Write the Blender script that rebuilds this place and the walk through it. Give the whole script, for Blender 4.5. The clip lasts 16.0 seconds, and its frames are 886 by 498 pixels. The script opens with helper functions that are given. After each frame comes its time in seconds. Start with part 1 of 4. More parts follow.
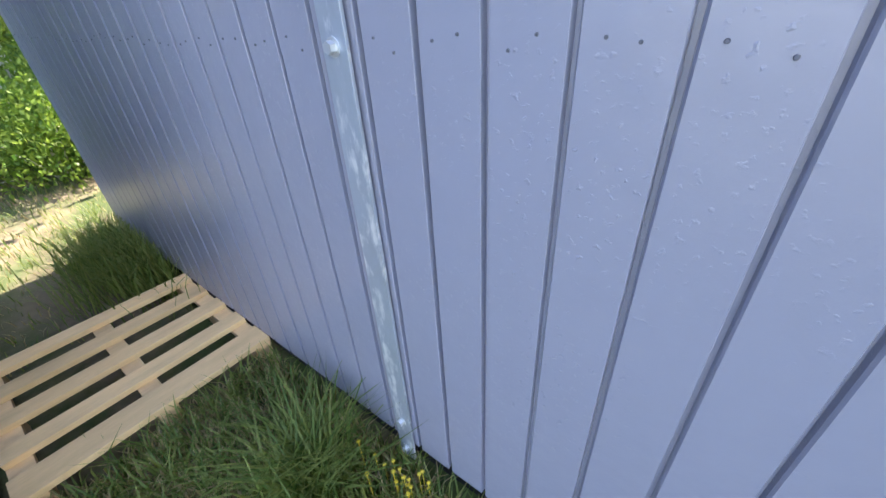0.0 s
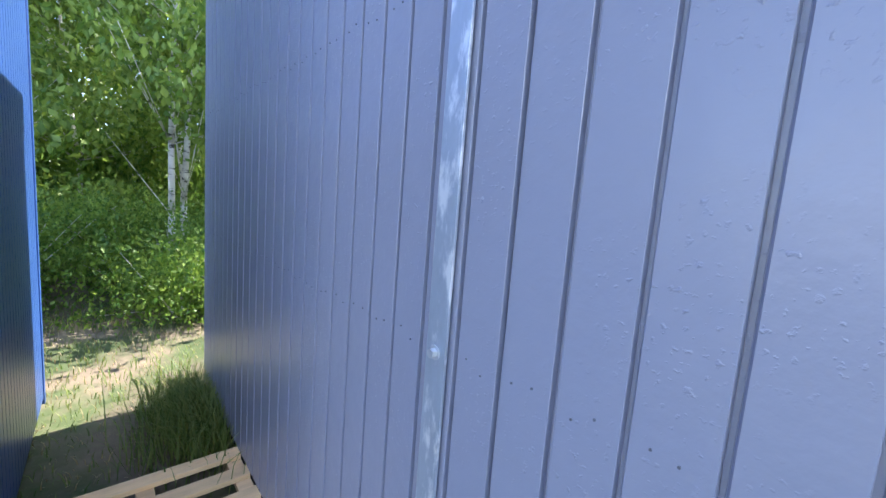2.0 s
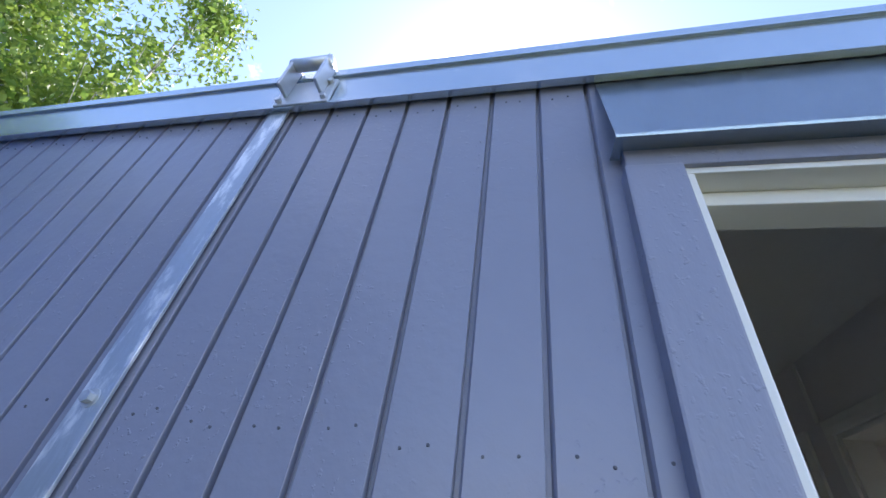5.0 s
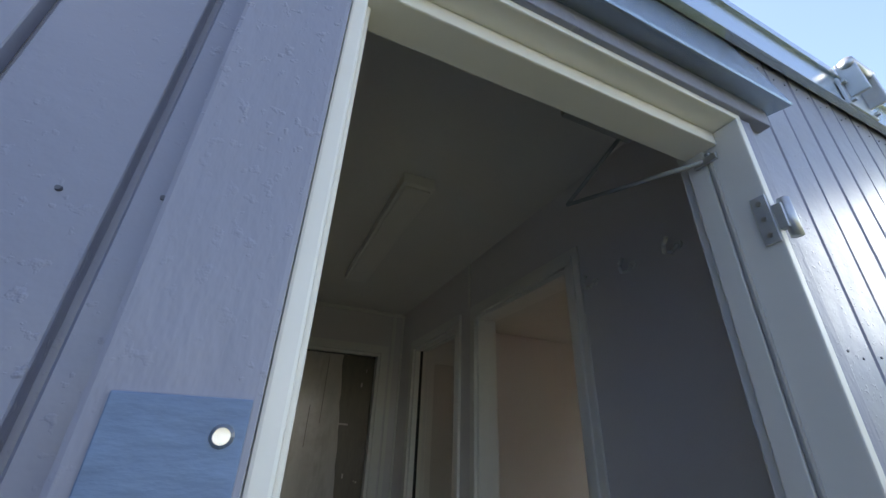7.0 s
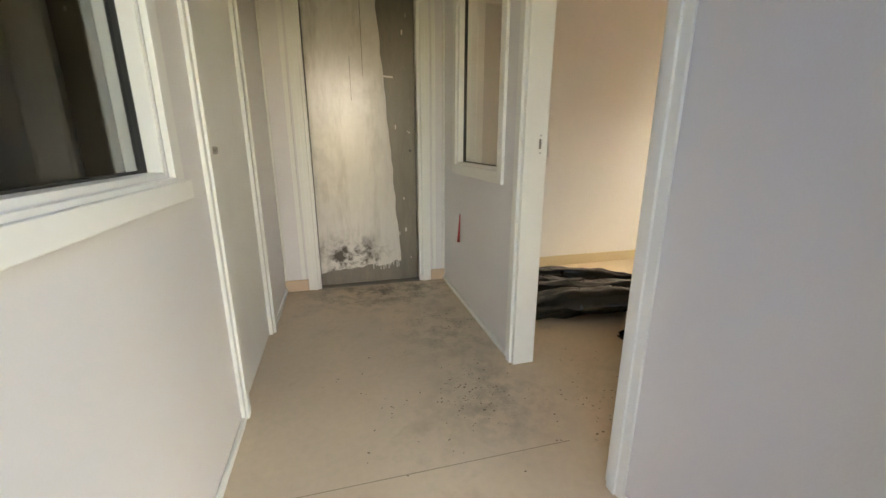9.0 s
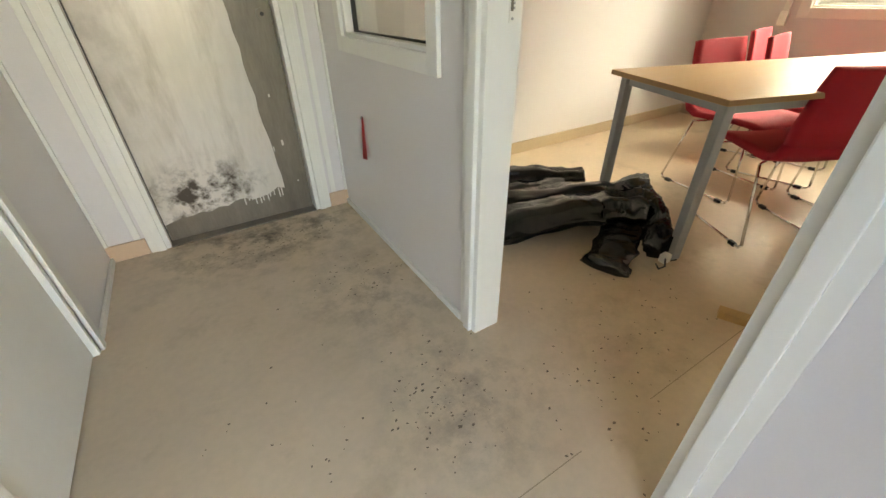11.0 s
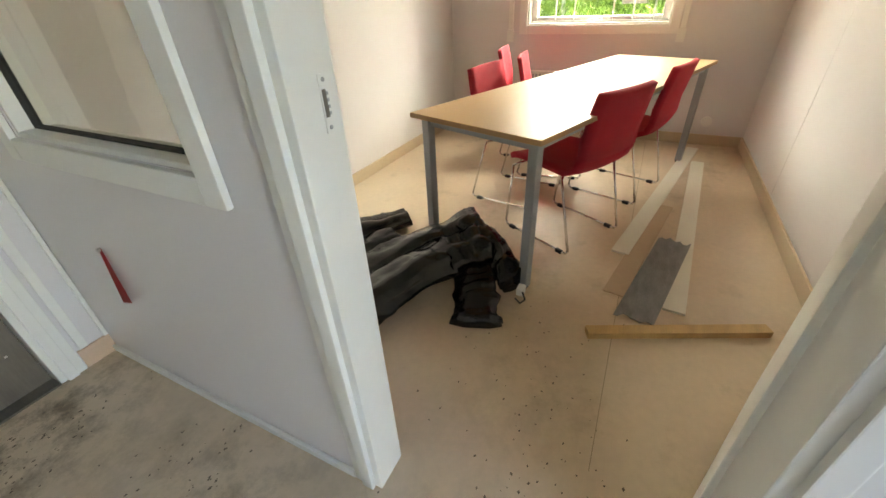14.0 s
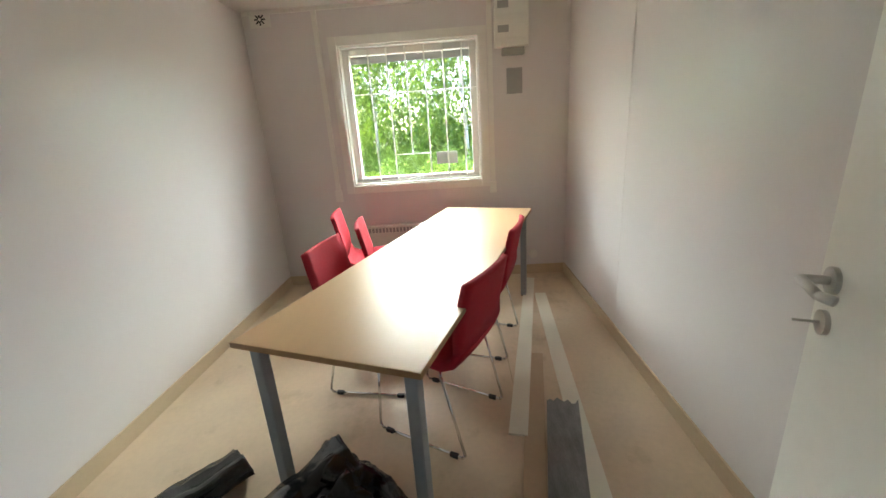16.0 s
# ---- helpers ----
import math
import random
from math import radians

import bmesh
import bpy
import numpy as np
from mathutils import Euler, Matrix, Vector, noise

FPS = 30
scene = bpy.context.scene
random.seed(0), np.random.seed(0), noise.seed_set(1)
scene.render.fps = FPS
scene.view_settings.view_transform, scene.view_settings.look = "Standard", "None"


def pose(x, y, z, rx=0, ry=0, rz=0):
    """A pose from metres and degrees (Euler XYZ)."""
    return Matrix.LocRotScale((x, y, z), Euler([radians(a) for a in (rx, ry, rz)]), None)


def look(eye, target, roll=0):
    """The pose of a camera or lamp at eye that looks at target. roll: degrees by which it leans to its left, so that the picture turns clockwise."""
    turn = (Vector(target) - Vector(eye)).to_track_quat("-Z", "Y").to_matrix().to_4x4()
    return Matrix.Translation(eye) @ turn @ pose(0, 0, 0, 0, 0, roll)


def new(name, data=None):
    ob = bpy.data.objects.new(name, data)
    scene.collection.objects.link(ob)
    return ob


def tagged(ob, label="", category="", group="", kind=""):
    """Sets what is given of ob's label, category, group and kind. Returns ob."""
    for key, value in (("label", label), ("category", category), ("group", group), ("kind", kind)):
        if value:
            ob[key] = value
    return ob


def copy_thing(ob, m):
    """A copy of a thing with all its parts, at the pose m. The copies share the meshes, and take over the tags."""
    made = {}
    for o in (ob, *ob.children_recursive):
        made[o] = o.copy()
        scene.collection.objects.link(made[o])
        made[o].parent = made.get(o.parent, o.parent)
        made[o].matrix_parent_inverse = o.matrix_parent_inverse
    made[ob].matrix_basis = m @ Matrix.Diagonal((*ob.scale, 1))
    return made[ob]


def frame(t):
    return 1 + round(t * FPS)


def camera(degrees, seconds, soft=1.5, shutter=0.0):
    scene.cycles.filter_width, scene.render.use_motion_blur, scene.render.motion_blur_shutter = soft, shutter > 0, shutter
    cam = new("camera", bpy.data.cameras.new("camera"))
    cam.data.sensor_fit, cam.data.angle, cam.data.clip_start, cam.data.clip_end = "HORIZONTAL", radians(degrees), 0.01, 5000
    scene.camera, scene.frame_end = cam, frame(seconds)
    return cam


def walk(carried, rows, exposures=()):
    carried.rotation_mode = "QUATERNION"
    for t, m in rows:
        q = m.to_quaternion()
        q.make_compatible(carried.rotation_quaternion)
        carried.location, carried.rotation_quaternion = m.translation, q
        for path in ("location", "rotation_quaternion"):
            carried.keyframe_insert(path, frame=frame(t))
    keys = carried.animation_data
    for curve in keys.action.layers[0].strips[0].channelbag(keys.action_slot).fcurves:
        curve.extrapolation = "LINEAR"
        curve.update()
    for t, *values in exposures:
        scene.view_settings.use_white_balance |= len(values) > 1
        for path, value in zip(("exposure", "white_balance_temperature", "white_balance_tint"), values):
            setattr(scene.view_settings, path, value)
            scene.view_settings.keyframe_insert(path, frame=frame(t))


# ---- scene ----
cam = camera(96.9, 16.0)
PATH = [
    (0, (-1.367, -0.407, 0.921), (-2.438, 0.893, -0.158), -3.7),
    (0.5, (-1.388, -0.45, 0.976), (-2.61, 0.888, 0.129), 1.9),
    (1, (-1.387, -0.477, 1.024), (-2.772, 0.825, 0.404), 3.5),
    (1.5, (-1.365, -0.473, 1.083), (-2.855, 0.784, 0.637), 3.4),
    (2, (-1.346, -0.466, 1.143), (-2.844, 0.839, 0.908), 4.4),
    (2.5, (-1.32, -0.484, 1.208), (-2.77, 0.891, 1.287), 7.1),
    (3, (-1.307, -0.514, 1.284), (-2.664, 0.901, 1.683), 9.6),
    (3.2, (-1.303, -0.525, 1.306), (-2.609, 0.9, 1.82), 10.4),
    (5.3, (-1.214, -0.468, 1.452), (-1.463, 1.069, 2.708), 7.3),
    (5.5, (-1.189, -0.451, 1.457), (-1.306, 1.086, 2.731), 5.9),
    (6, (-1.12, -0.422, 1.47), (-0.882, 1.119, 2.723), 2.5),
    (6.5, (-1.061, -0.365, 1.451), (-0.514, 1.191, 2.582), 0.8),
    (7, (-1.01, -0.304, 1.388), (-0.31, 1.343, 2.281), 2.2),
    (7.5, (-0.922, -0.244, 1.355), (-0.193, 1.551, 1.853), 0.2),
    (8, (-0.822, -0.181, 1.245), (-0.177, 1.707, 1.38), 0.3),
    (8.5, (-0.785, -0.141, 1.161), (-0.228, 1.769, 0.955), 0.3),
    (9, (-0.779, -0.046, 1.055), (-0.285, 1.821, 0.534), 0.0),
    (9.5, (-0.802, 0.101, 0.995), (-0.294, 1.878, 0.23), -0.3),
    (9.7, (-0.781, 0.158, 0.981), (-0.26, 1.888, 0.122), -0.2),
    (11.8, (-0.63, 0.944, 1.182), (0.38, 2.258, 0.062), -2.5),
    (12, (-0.664, 0.975, 1.211), (0.357, 2.311, 0.128), -3.6),
    (12.5, (-0.686, 1.005, 1.241), (0.39, 2.329, 0.197), -4.5),
    (13, (-0.66, 1.02, 1.225), (0.536, 2.22, 0.162), -3.8),
    (13.5, (-0.595, 1.01, 1.212), (0.751, 2.017, 0.128), -3.3),
    (14, (-0.427, 1.077, 1.185), (1.066, 1.85, 0.103), -2.7),
    (14.5, (-0.254, 1.14, 1.2), (1.363, 1.679, 0.153), -2.6),
    (15, (-0.101, 1.226, 1.224), (1.629, 1.535, 0.269), -2.7),
    (15.5, (-0.003, 1.279, 1.272), (1.821, 1.428, 0.465), -3.2),
    (16, (0.037, 1.254, 1.383), (1.947, 1.346, 0.795), -3.9),
]
walk(cam, [(t, look(eye, target, roll)) for t, eye, target, roll in PATH],
     exposures=[(0, 2.65, 7100, 18), (1.0, 2.4, 6400, 20), (2.0, 2.35, 6200, 20), (3.0, 2.3, 7500, 22), (5.3, 1.45, 6100, 22), (6.5, 1.2, 6200, 22), (7.0, 1.5, 7000, 17), (7.5, 2.55, 8000, 17), (8.0, 3.6, 9200, 20),
                (8.5, 3.8, 9500, 20), (9.0, 3.8, 9900, 18), (12.0, 4.2, 8800, 15), (14.5, 4.02, 7900, 15), (15.5, 3.85, 7000, 11), (16.0, 3.6, 6800, 12)])


# ---- world and sun ----
SUN_EL, SUN_AZ = radians(52), radians(-6)   # azimuth from +y towards +x
world = bpy.data.worlds.new("sky")
scene.world = world
world.use_nodes = True
wn, wl = world.node_tree.nodes, world.node_tree.links
wn.clear()
w_out = wn.new("ShaderNodeOutputWorld")
w_bg = wn.new("ShaderNodeBackground")
w_sky = wn.new("ShaderNodeTexSky")
w_sky.sky_type, w_sky.sun_disc = "NISHITA", False
w_sky.sun_elevation, w_sky.sun_rotation = SUN_EL, SUN_AZ
w_sky.dust_density, w_sky.ozone_density = 0.4, 1.5
w_tc, w_map, w_noise, w_ramp, w_mix = (wn.new(n) for n in ("ShaderNodeTexCoord", "ShaderNodeMapping", "ShaderNodeTexNoise", "ShaderNodeValToRGB", "ShaderNodeMixRGB"))
w_map.inputs["Scale"].default_value = (2.2, 2.2, 3.0)
w_noise.inputs["Scale"].default_value, w_noise.inputs["Detail"].default_value = 1.6, 8
w_ramp.color_ramp.elements[0].position, w_ramp.color_ramp.elements[1].position = 0.6, 0.7
w_mix.inputs["Color2"].default_value = (11, 11, 11.4, 1)
w_bg.inputs["Strength"].default_value = 0.15
wl.new(w_tc.outputs["Generated"], w_map.inputs["Vector"])
wl.new(w_map.outputs["Vector"], w_noise.inputs["Vector"])
wl.new(w_noise.outputs["Fac"], w_ramp.inputs["Fac"])
wl.new(w_ramp.outputs["Color"], w_mix.inputs["Fac"])
wl.new(w_sky.outputs["Color"], w_mix.inputs["Color1"])
wl.new(w_mix.outputs["Color"], w_bg.inputs["Color"])
wl.new(w_bg.outputs["Background"], w_out.inputs["Surface"])
# added area lamp outside, above view, boosting daylight through the room window
east = new("window_fill", bpy.data.lights.new("window_fill", "AREA"))
east.data.shape, east.data.size, east.data.size_y, east.data.energy, east.data.color = "RECTANGLE", 7.5, 2.2, 185, (0.90, 1.0, 0.97)
east.matrix_world = look((6.9, 1.6, 3.85), (3.6, 1.6, 1.5))
sun = new("sun", bpy.data.lights.new("sun", "SUN"))
sun.data.energy, sun.data.angle, sun.data.color = 4.0, radians(0.5), (1, 0.95, 0.87)
sun.matrix_world = look((math.sin(SUN_AZ) * math.cos(SUN_EL) * 50, math.cos(SUN_AZ) * math.cos(SUN_EL) * 50, math.sin(SUN_EL) * 50), (0, 0, 0))


# ---- materials ----
def material(name, colour, rough=0.6, metal=0.0, vary=0.12, scale=3.0, grain=60.0, bump=0.1, stretch=(1, 1, 1), stain=None, stain_at=(0.55, 0.75), stain_scale=2.0, island=0.0, coat=0.0, spec=0.5, blister=0.0, spots=()):
    """Colour with variation at two scales, a fine relief and, where given, stains of a second colour."""
    m = bpy.data.materials.new(name)
    m.use_nodes = True
    n, l = m.node_tree.nodes, m.node_tree.links
    b = n["Principled BSDF"]
    b.inputs["Roughness"].default_value, b.inputs["Metallic"].default_value = rough, metal
    b.inputs["Coat Weight"].default_value = coat
    b.inputs["Specular IOR Level"].default_value = spec
    tc, mp = n.new("ShaderNodeTexCoord"), n.new("ShaderNodeMapping")
    geo = n.new("ShaderNodeNewGeometry")
    mp.inputs["Scale"].default_value = stretch
    l.new(geo.outputs["Position"], mp.inputs["Vector"])
    big, fine = n.new("ShaderNodeTexNoise"), n.new("ShaderNodeTexNoise")
    big.inputs["Scale"].default_value, big.inputs["Detail"].default_value = scale, 5
    fine.inputs["Scale"].default_value, fine.inputs["Detail"].default_value = grain, 4
    for t in (big, fine):
        l.new(mp.outputs["Vector"], t.inputs["Vector"])
    add = n.new("ShaderNodeMath")
    add.operation = "MULTIPLY_ADD"
    l.new(fine.outputs["Fac"], add.inputs[0])
    add.inputs[1].default_value = 0.5
    l.new(big.outputs["Fac"], add.inputs[2])
    rng = n.new("ShaderNodeMapRange")
    rng.inputs["From Min"].default_value, rng.inputs["From Max"].default_value = 0.45, 1.05
    rng.inputs["To Min"].default_value, rng.inputs["To Max"].default_value = 1 - vary, 1 + vary
    l.new(add.outputs[0], rng.inputs["Value"])
    mul = n.new("ShaderNodeVectorMath")
    mul.operation = "SCALE"
    mul.inputs[0].default_value = colour
    l.new(rng.outputs["Result"], mul.inputs["Scale"])
    last = mul.outputs["Vector"]
    if island:
        info = n.new("ShaderNodeObjectInfo")
        hsv = n.new("ShaderNodeHueSaturation")
        r2 = n.new("ShaderNodeMapRange")
        r2.inputs["To Min"].default_value, r2.inputs["To Max"].default_value = 1 - island, 1 + island
        l.new(info.outputs["Random"], r2.inputs["Value"])
        l.new(r2.outputs["Result"], hsv.inputs["Value"])
        l.new(last, hsv.inputs["Color"])
        last = hsv.outputs["Color"]
    if stain:
        st, ramp, mix = n.new("ShaderNodeTexNoise"), n.new("ShaderNodeValToRGB"), n.new("ShaderNodeMixRGB")
        st.inputs["Scale"].default_value, st.inputs["Detail"].default_value, st.inputs["Roughness"].default_value = stain_scale, 9, 0.65
        l.new(mp.outputs["Vector"], st.inputs["Vector"])
        ramp.color_ramp.elements[0].position, ramp.color_ramp.elements[1].position = stain_at
        l.new(st.outputs["Fac"], ramp.inputs["Fac"])
        l.new(ramp.outputs["Color"], mix.inputs["Fac"])
        l.new(last, mix.inputs["Color1"])
        mix.inputs["Color2"].default_value = (*stain, 1)
        last = mix.outputs["Color"]
    for centre, radius, colour2, much in spots:
        off, length, near, grit, both, mix = (n.new(q) for q in ("ShaderNodeVectorMath", "ShaderNodeVectorMath", "ShaderNodeMapRange", "ShaderNodeTexNoise", "ShaderNodeMath", "ShaderNodeMixRGB"))
        off.operation, length.operation, both.operation = "SUBTRACT", "LENGTH", "MULTIPLY"
        l.new(geo.outputs["Position"], off.inputs[0])
        off.inputs[1].default_value = centre
        size = n.new("ShaderNodeVectorMath")
        size.operation = "DIVIDE"
        l.new(off.outputs["Vector"], size.inputs[0])
        size.inputs[1].default_value = radius
        l.new(size.outputs["Vector"], length.inputs[0])
        near.inputs["From Min"].default_value, near.inputs["From Max"].default_value = 1.0, 0.0
        l.new(length.outputs["Value"], near.inputs["Value"])
        grit.inputs["Scale"].default_value, grit.inputs["Detail"].default_value, grit.inputs["Roughness"].default_value = 9, 8, 0.7
        l.new(geo.outputs["Position"], grit.inputs["Vector"])
        l.new(near.outputs["Result"], both.inputs[0])
        gr2 = n.new("ShaderNodeMapRange")
        gr2.inputs["From Min"].default_value, gr2.inputs["From Max"].default_value, gr2.inputs["To Max"].default_value = 0.44, 0.64, much
        l.new(grit.outputs["Fac"], gr2.inputs["Value"])
        l.new(gr2.outputs["Result"], both.inputs[1])
        l.new(both.outputs[0], mix.inputs["Fac"])
        l.new(last, mix.inputs["Color1"])
        mix.inputs["Color2"].default_value = (*colour2, 1)
        last = mix.outputs["Color"]
    l.new(last, b.inputs["Base Color"])
    rr = n.new("ShaderNodeMapRange")
    rr.inputs["To Min"].default_value, rr.inputs["To Max"].default_value = max(0.02, rough - 0.08), min(1, rough + 0.08)
    l.new(big.outputs["Fac"], rr.inputs["Value"])
    l.new(rr.outputs["Result"], b.inputs["Roughness"])
    bp = n.new("ShaderNodeBump")
    bp.inputs["Strength"].default_value, bp.inputs["Distance"].default_value = bump, 0.01
    l.new(fine.outputs["Fac"], bp.inputs["Height"])
    if blister:
        bl, br, bp2 = n.new("ShaderNodeTexNoise"), n.new("ShaderNodeMapRange"), n.new("ShaderNodeBump")
        bl.inputs["Scale"].default_value, bl.inputs["Detail"].default_value = 95, 3
        l.new(geo.outputs["Position"], bl.inputs["Vector"])
        br.inputs["From Min"].default_value, br.inputs["From Max"].default_value = 0.6, 0.75
        patch, pr, pm = n.new("ShaderNodeTexNoise"), n.new("ShaderNodeMapRange"), n.new("ShaderNodeMath")
        patch.inputs["Scale"].default_value = 3.5
        l.new(geo.outputs["Position"], patch.inputs["Vector"])
        pr.inputs["From Min"].default_value, pr.inputs["From Max"].default_value = 0.4, 0.65
        pm.operation = "MULTIPLY"
        l.new(patch.outputs["Fac"], pr.inputs["Value"])
        l.new(bl.outputs["Fac"], br.inputs["Value"])
        l.new(br.outputs["Result"], pm.inputs[0])
        l.new(pr.outputs["Result"], pm.inputs[1])
        l.new(pm.outputs[0], bp2.inputs["Height"])
        bp2.inputs["Strength"].default_value, bp2.inputs["Distance"].default_value = blister, 0.0025
        l.new(bp.outputs["Normal"], bp2.inputs["Normal"])
        l.new(bp2.outputs["Normal"], b.inputs["Normal"])
    else:
        l.new(bp.outputs["Normal"], b.inputs["Normal"])
    return m


def glass_material(name, tint=(0.93, 0.97, 0.95), rough=0.0):
    m = bpy.data.materials.new(name)
    m.use_nodes = True
    b = m.node_tree.nodes["Principled BSDF"]
    b.inputs["Base Color"].default_value = (*tint, 1)
    b.inputs["Transmission Weight"].default_value, b.inputs["Roughness"].default_value, b.inputs["IOR"].default_value = 1, rough, 1.45
    return m


def leaf_material(name, a, c):
    m = bpy.data.materials.new(name)
    m.use_nodes = True
    n, l = m.node_tree.nodes, m.node_tree.links
    b, geo, ramp = n["Principled BSDF"], n.new("ShaderNodeNewGeometry"), n.new("ShaderNodeValToRGB")
    ramp.color_ramp.elements[0].color, ramp.color_ramp.elements[1].color = (*a, 1), (*c, 1)
    l.new(geo.outputs["Random Per Island"], ramp.inputs["Fac"])
    l.new(ramp.outputs["Color"], b.inputs["Base Color"])
    b.inputs["Roughness"].default_value = 0.5
    tr, mix, out = n.new("ShaderNodeBsdfTranslucent"), n.new("ShaderNodeMixShader"), n["Material Output"]
    l.new(ramp.outputs["Color"], tr.inputs["Color"])
    mix.inputs["Fac"].default_value = 0.5
    l.new(b.outputs["BSDF"], mix.inputs[1])
    l.new(tr.outputs["BSDF"], mix.inputs[2])
    l.new(mix.outputs["Shader"], out.inputs["Surface"])
    return m


YN_ = 2.9   # plane of the end door
GREY = material("grey_paint", (0.26, 0.273, 0.35), 0.31, vary=0.04, scale=1.2, grain=26, bump=0.16, blister=0.65)
GREY_TRIM = material("grey_trim_paint", (0.26, 0.273, 0.35), 0.45, vary=0.03, scale=2, grain=24, bump=0.3, stretch=(1.6, 1, 0.6), blister=0.6)
BLUE = material("blue_paint", (0.03, 0.085, 0.25), 0.32, vary=0.15, scale=2, grain=30, bump=0.2)
ZINC = material("galvanised_steel", (0.58, 0.61, 0.64), 0.4, metal=0.6, vary=0.12, scale=4, grain=30, bump=0.05, stain=(0.2, 0.21, 0.22), stain_at=(0.6, 0.8), stain_scale=6)
STRAP = material("scuffed_galvanised_bar", (0.42, 0.48, 0.56), 0.42, metal=0.5, vary=0.1, scale=5, grain=50, bump=0.1, stretch=(2, 1, .7), stain=(0.8, 0.83, 0.86), stain_at=(0.5, 0.62), stain_scale=14)
FLASH = material("grey_sheet_metal", (0.55, 0.62, 0.66), 0.22, metal=0.75, vary=0.05, scale=1.5, grain=12, bump=0.03)
# a dim blue reflection is put into the zinc's own colour
PLATE_REFLECTION = material("zinc_with_blue_reflection", (0.14, 0.21, 0.34), 0.5, metal=0.3, vary=0.25, scale=9, grain=50, bump=0.1, stretch=(1, 1, 3))
# near-black colour that stands in for the shade under the cabins
GAP_SHADE = material("underside_shade", (0.03, 0.03, 0.03), 0.9)
WHITE = material("white_gloss_paint", (0.78, 0.77, 0.72), 0.38, vary=0.03, scale=2, grain=25, bump=0.04)
PANEL = material("pale_wall_vinyl", (0.70, 0.67, 0.66), 0.32, vary=0.025, scale=1.2, grain=180, bump=0.06)
CEIL = material("white_ceiling_board", (0.72, 0.71, 0.67), 0.6, vary=0.03)
LINO = material("beige_linoleum", (0.62, 0.485, 0.34), 0.42, vary=0.1, scale=2.5, grain=35, bump=0.04, stain=(0.36, 0.27, 0.17), stain_at=(0.56, 0.82), stain_scale=3,
                spots=(((-.5, 2.75, 0), (.75, .5, 1), (.13, .095, .06), 1.2), ((-.22, 1.95, 0), (.45, .5, 1), (.17, .13, .09), .6), ((-.2, 1.3, 0), (.35, .4, 1), (.15, .12, .1), .6), ((.5, 1.25, 0), (.6, .35, 1), (.26, .19, .12), .35)))
DIRT = material("trodden_dirt", (0.16, 0.12, 0.085), 0.9, vary=0.4, grain=90, bump=0.6)
SKIRT = material("beige_vinyl_skirting", (0.56, 0.44, 0.29), 0.4, vary=0.06)
SKIRT_PINK = material("pinkish_vinyl_skirting", (0.60, 0.42, 0.29), 0.4, vary=0.05)
DOOR_GREY = material("brown_grey_sheet_steel", (0.17, 0.15, 0.12), 0.4, metal=0.3, vary=0.2, scale=5, grain=40, stretch=(3, 1, 0.6))
FILM = material("worn_white_film", (0.64, 0.60, 0.54), 0.22, vary=0.1, scale=3, grain=20, bump=0.05, stretch=(2.5, 1, 0.5), stain=(.42, .38, .32), stain_at=(.5, .7), stain_scale=3,
                spots=(((-.72, YN_, .2), (.36, 1, .24), (.07, .055, .04), 2.2), ((-.9, YN_, .95), (.25, 1, .6), (.42, .39, .34), .6), ((-.6, YN_, 1.5), (.2, 1, .5), (.4, .36, .3), .6)))
SOOT = material("soot_smear", (0.2, 0.165, 0.12), 0.7, vary=0.5, scale=9, grain=30)
RED = material("red_wool_upholstery", (0.42, 0.018, 0.035), 0.8, vary=0.12, scale=8, grain=400, bump=0.25, spec=0.3)
RED_PLASTIC = material("red_plastic", (0.55, 0.02, 0.02), 0.4)
CHROME = material("chromed_tube", (0.75, 0.75, 0.75), 0.14, metal=1.0, vary=0.03, bump=0.0)
LEG_GREY = material("grey_powder_coat", (0.3, 0.32, 0.34), 0.45, metal=0.2, vary=0.05)
BLACK = material("black_rubber", (0.02, 0.02, 0.02), 0.6)
BEECH = material("beech_laminate", (0.62, 0.405, 0.22), 0.33, vary=0.03, scale=2, grain=28, bump=0.015, stretch=(2, 14, 1))
EDGE = material("beech_edge_strip", (0.36, 0.21, 0.1), 0.5)
PLASTIC = material("black_polythene", (0.006, 0.0066, 0.0072), 0.17, vary=0.3, scale=12, grain=30, bump=0.25, stain=(0.03, 0.035, 0.04), stain_at=(0.6, 0.95), stain_scale=7)
BOARD_WHITE = material("cream_mdf_trim", (0.74, 0.71, 0.60), 0.45, vary=0.03)
BOARD_TAN = material("bare_hardboard", (0.47, 0.34, 0.22), 0.6, vary=0.08, grain=40)
SHEET_GREY = material("torn_grey_felt", (0.25, 0.25, 0.24), 0.9, vary=0.3, scale=10, grain=60, bump=0.5, stretch=(1, 3, 1))
PINE = material("pine_wood", (0.56, 0.36, 0.16), 0.6, vary=0.18, scale=3, grain=40, bump=0.2, stretch=(1, 8, 8))
PALLET = material("new_pallet_wood", (0.74, 0.51, 0.27), 0.7, vary=0.16, scale=3, grain=30, bump=0.25, stretch=(8, 1, 8), island=0.15)
GLASS = glass_material("window_glass")
GLASS_DUSTY = glass_material("dusty_tinted_glass", (0.82, 0.86, 0.84))
DUSTY = material("white_plastic", (0.76, 0.75, 0.7), 0.4, vary=0.03)
GREY_PLASTIC = material("grey_plastic", (0.35, 0.35, 0.34), 0.5, vary=0.05)
STEEL = material("brushed_steel", (0.58, 0.57, 0.55), 0.3, metal=1.0, vary=0.05)
# grey paint darkened: the shade of the nail pits is in the colour
HOLE = material("nail_pit_shade", (0.1, 0.105, 0.13), 0.6)
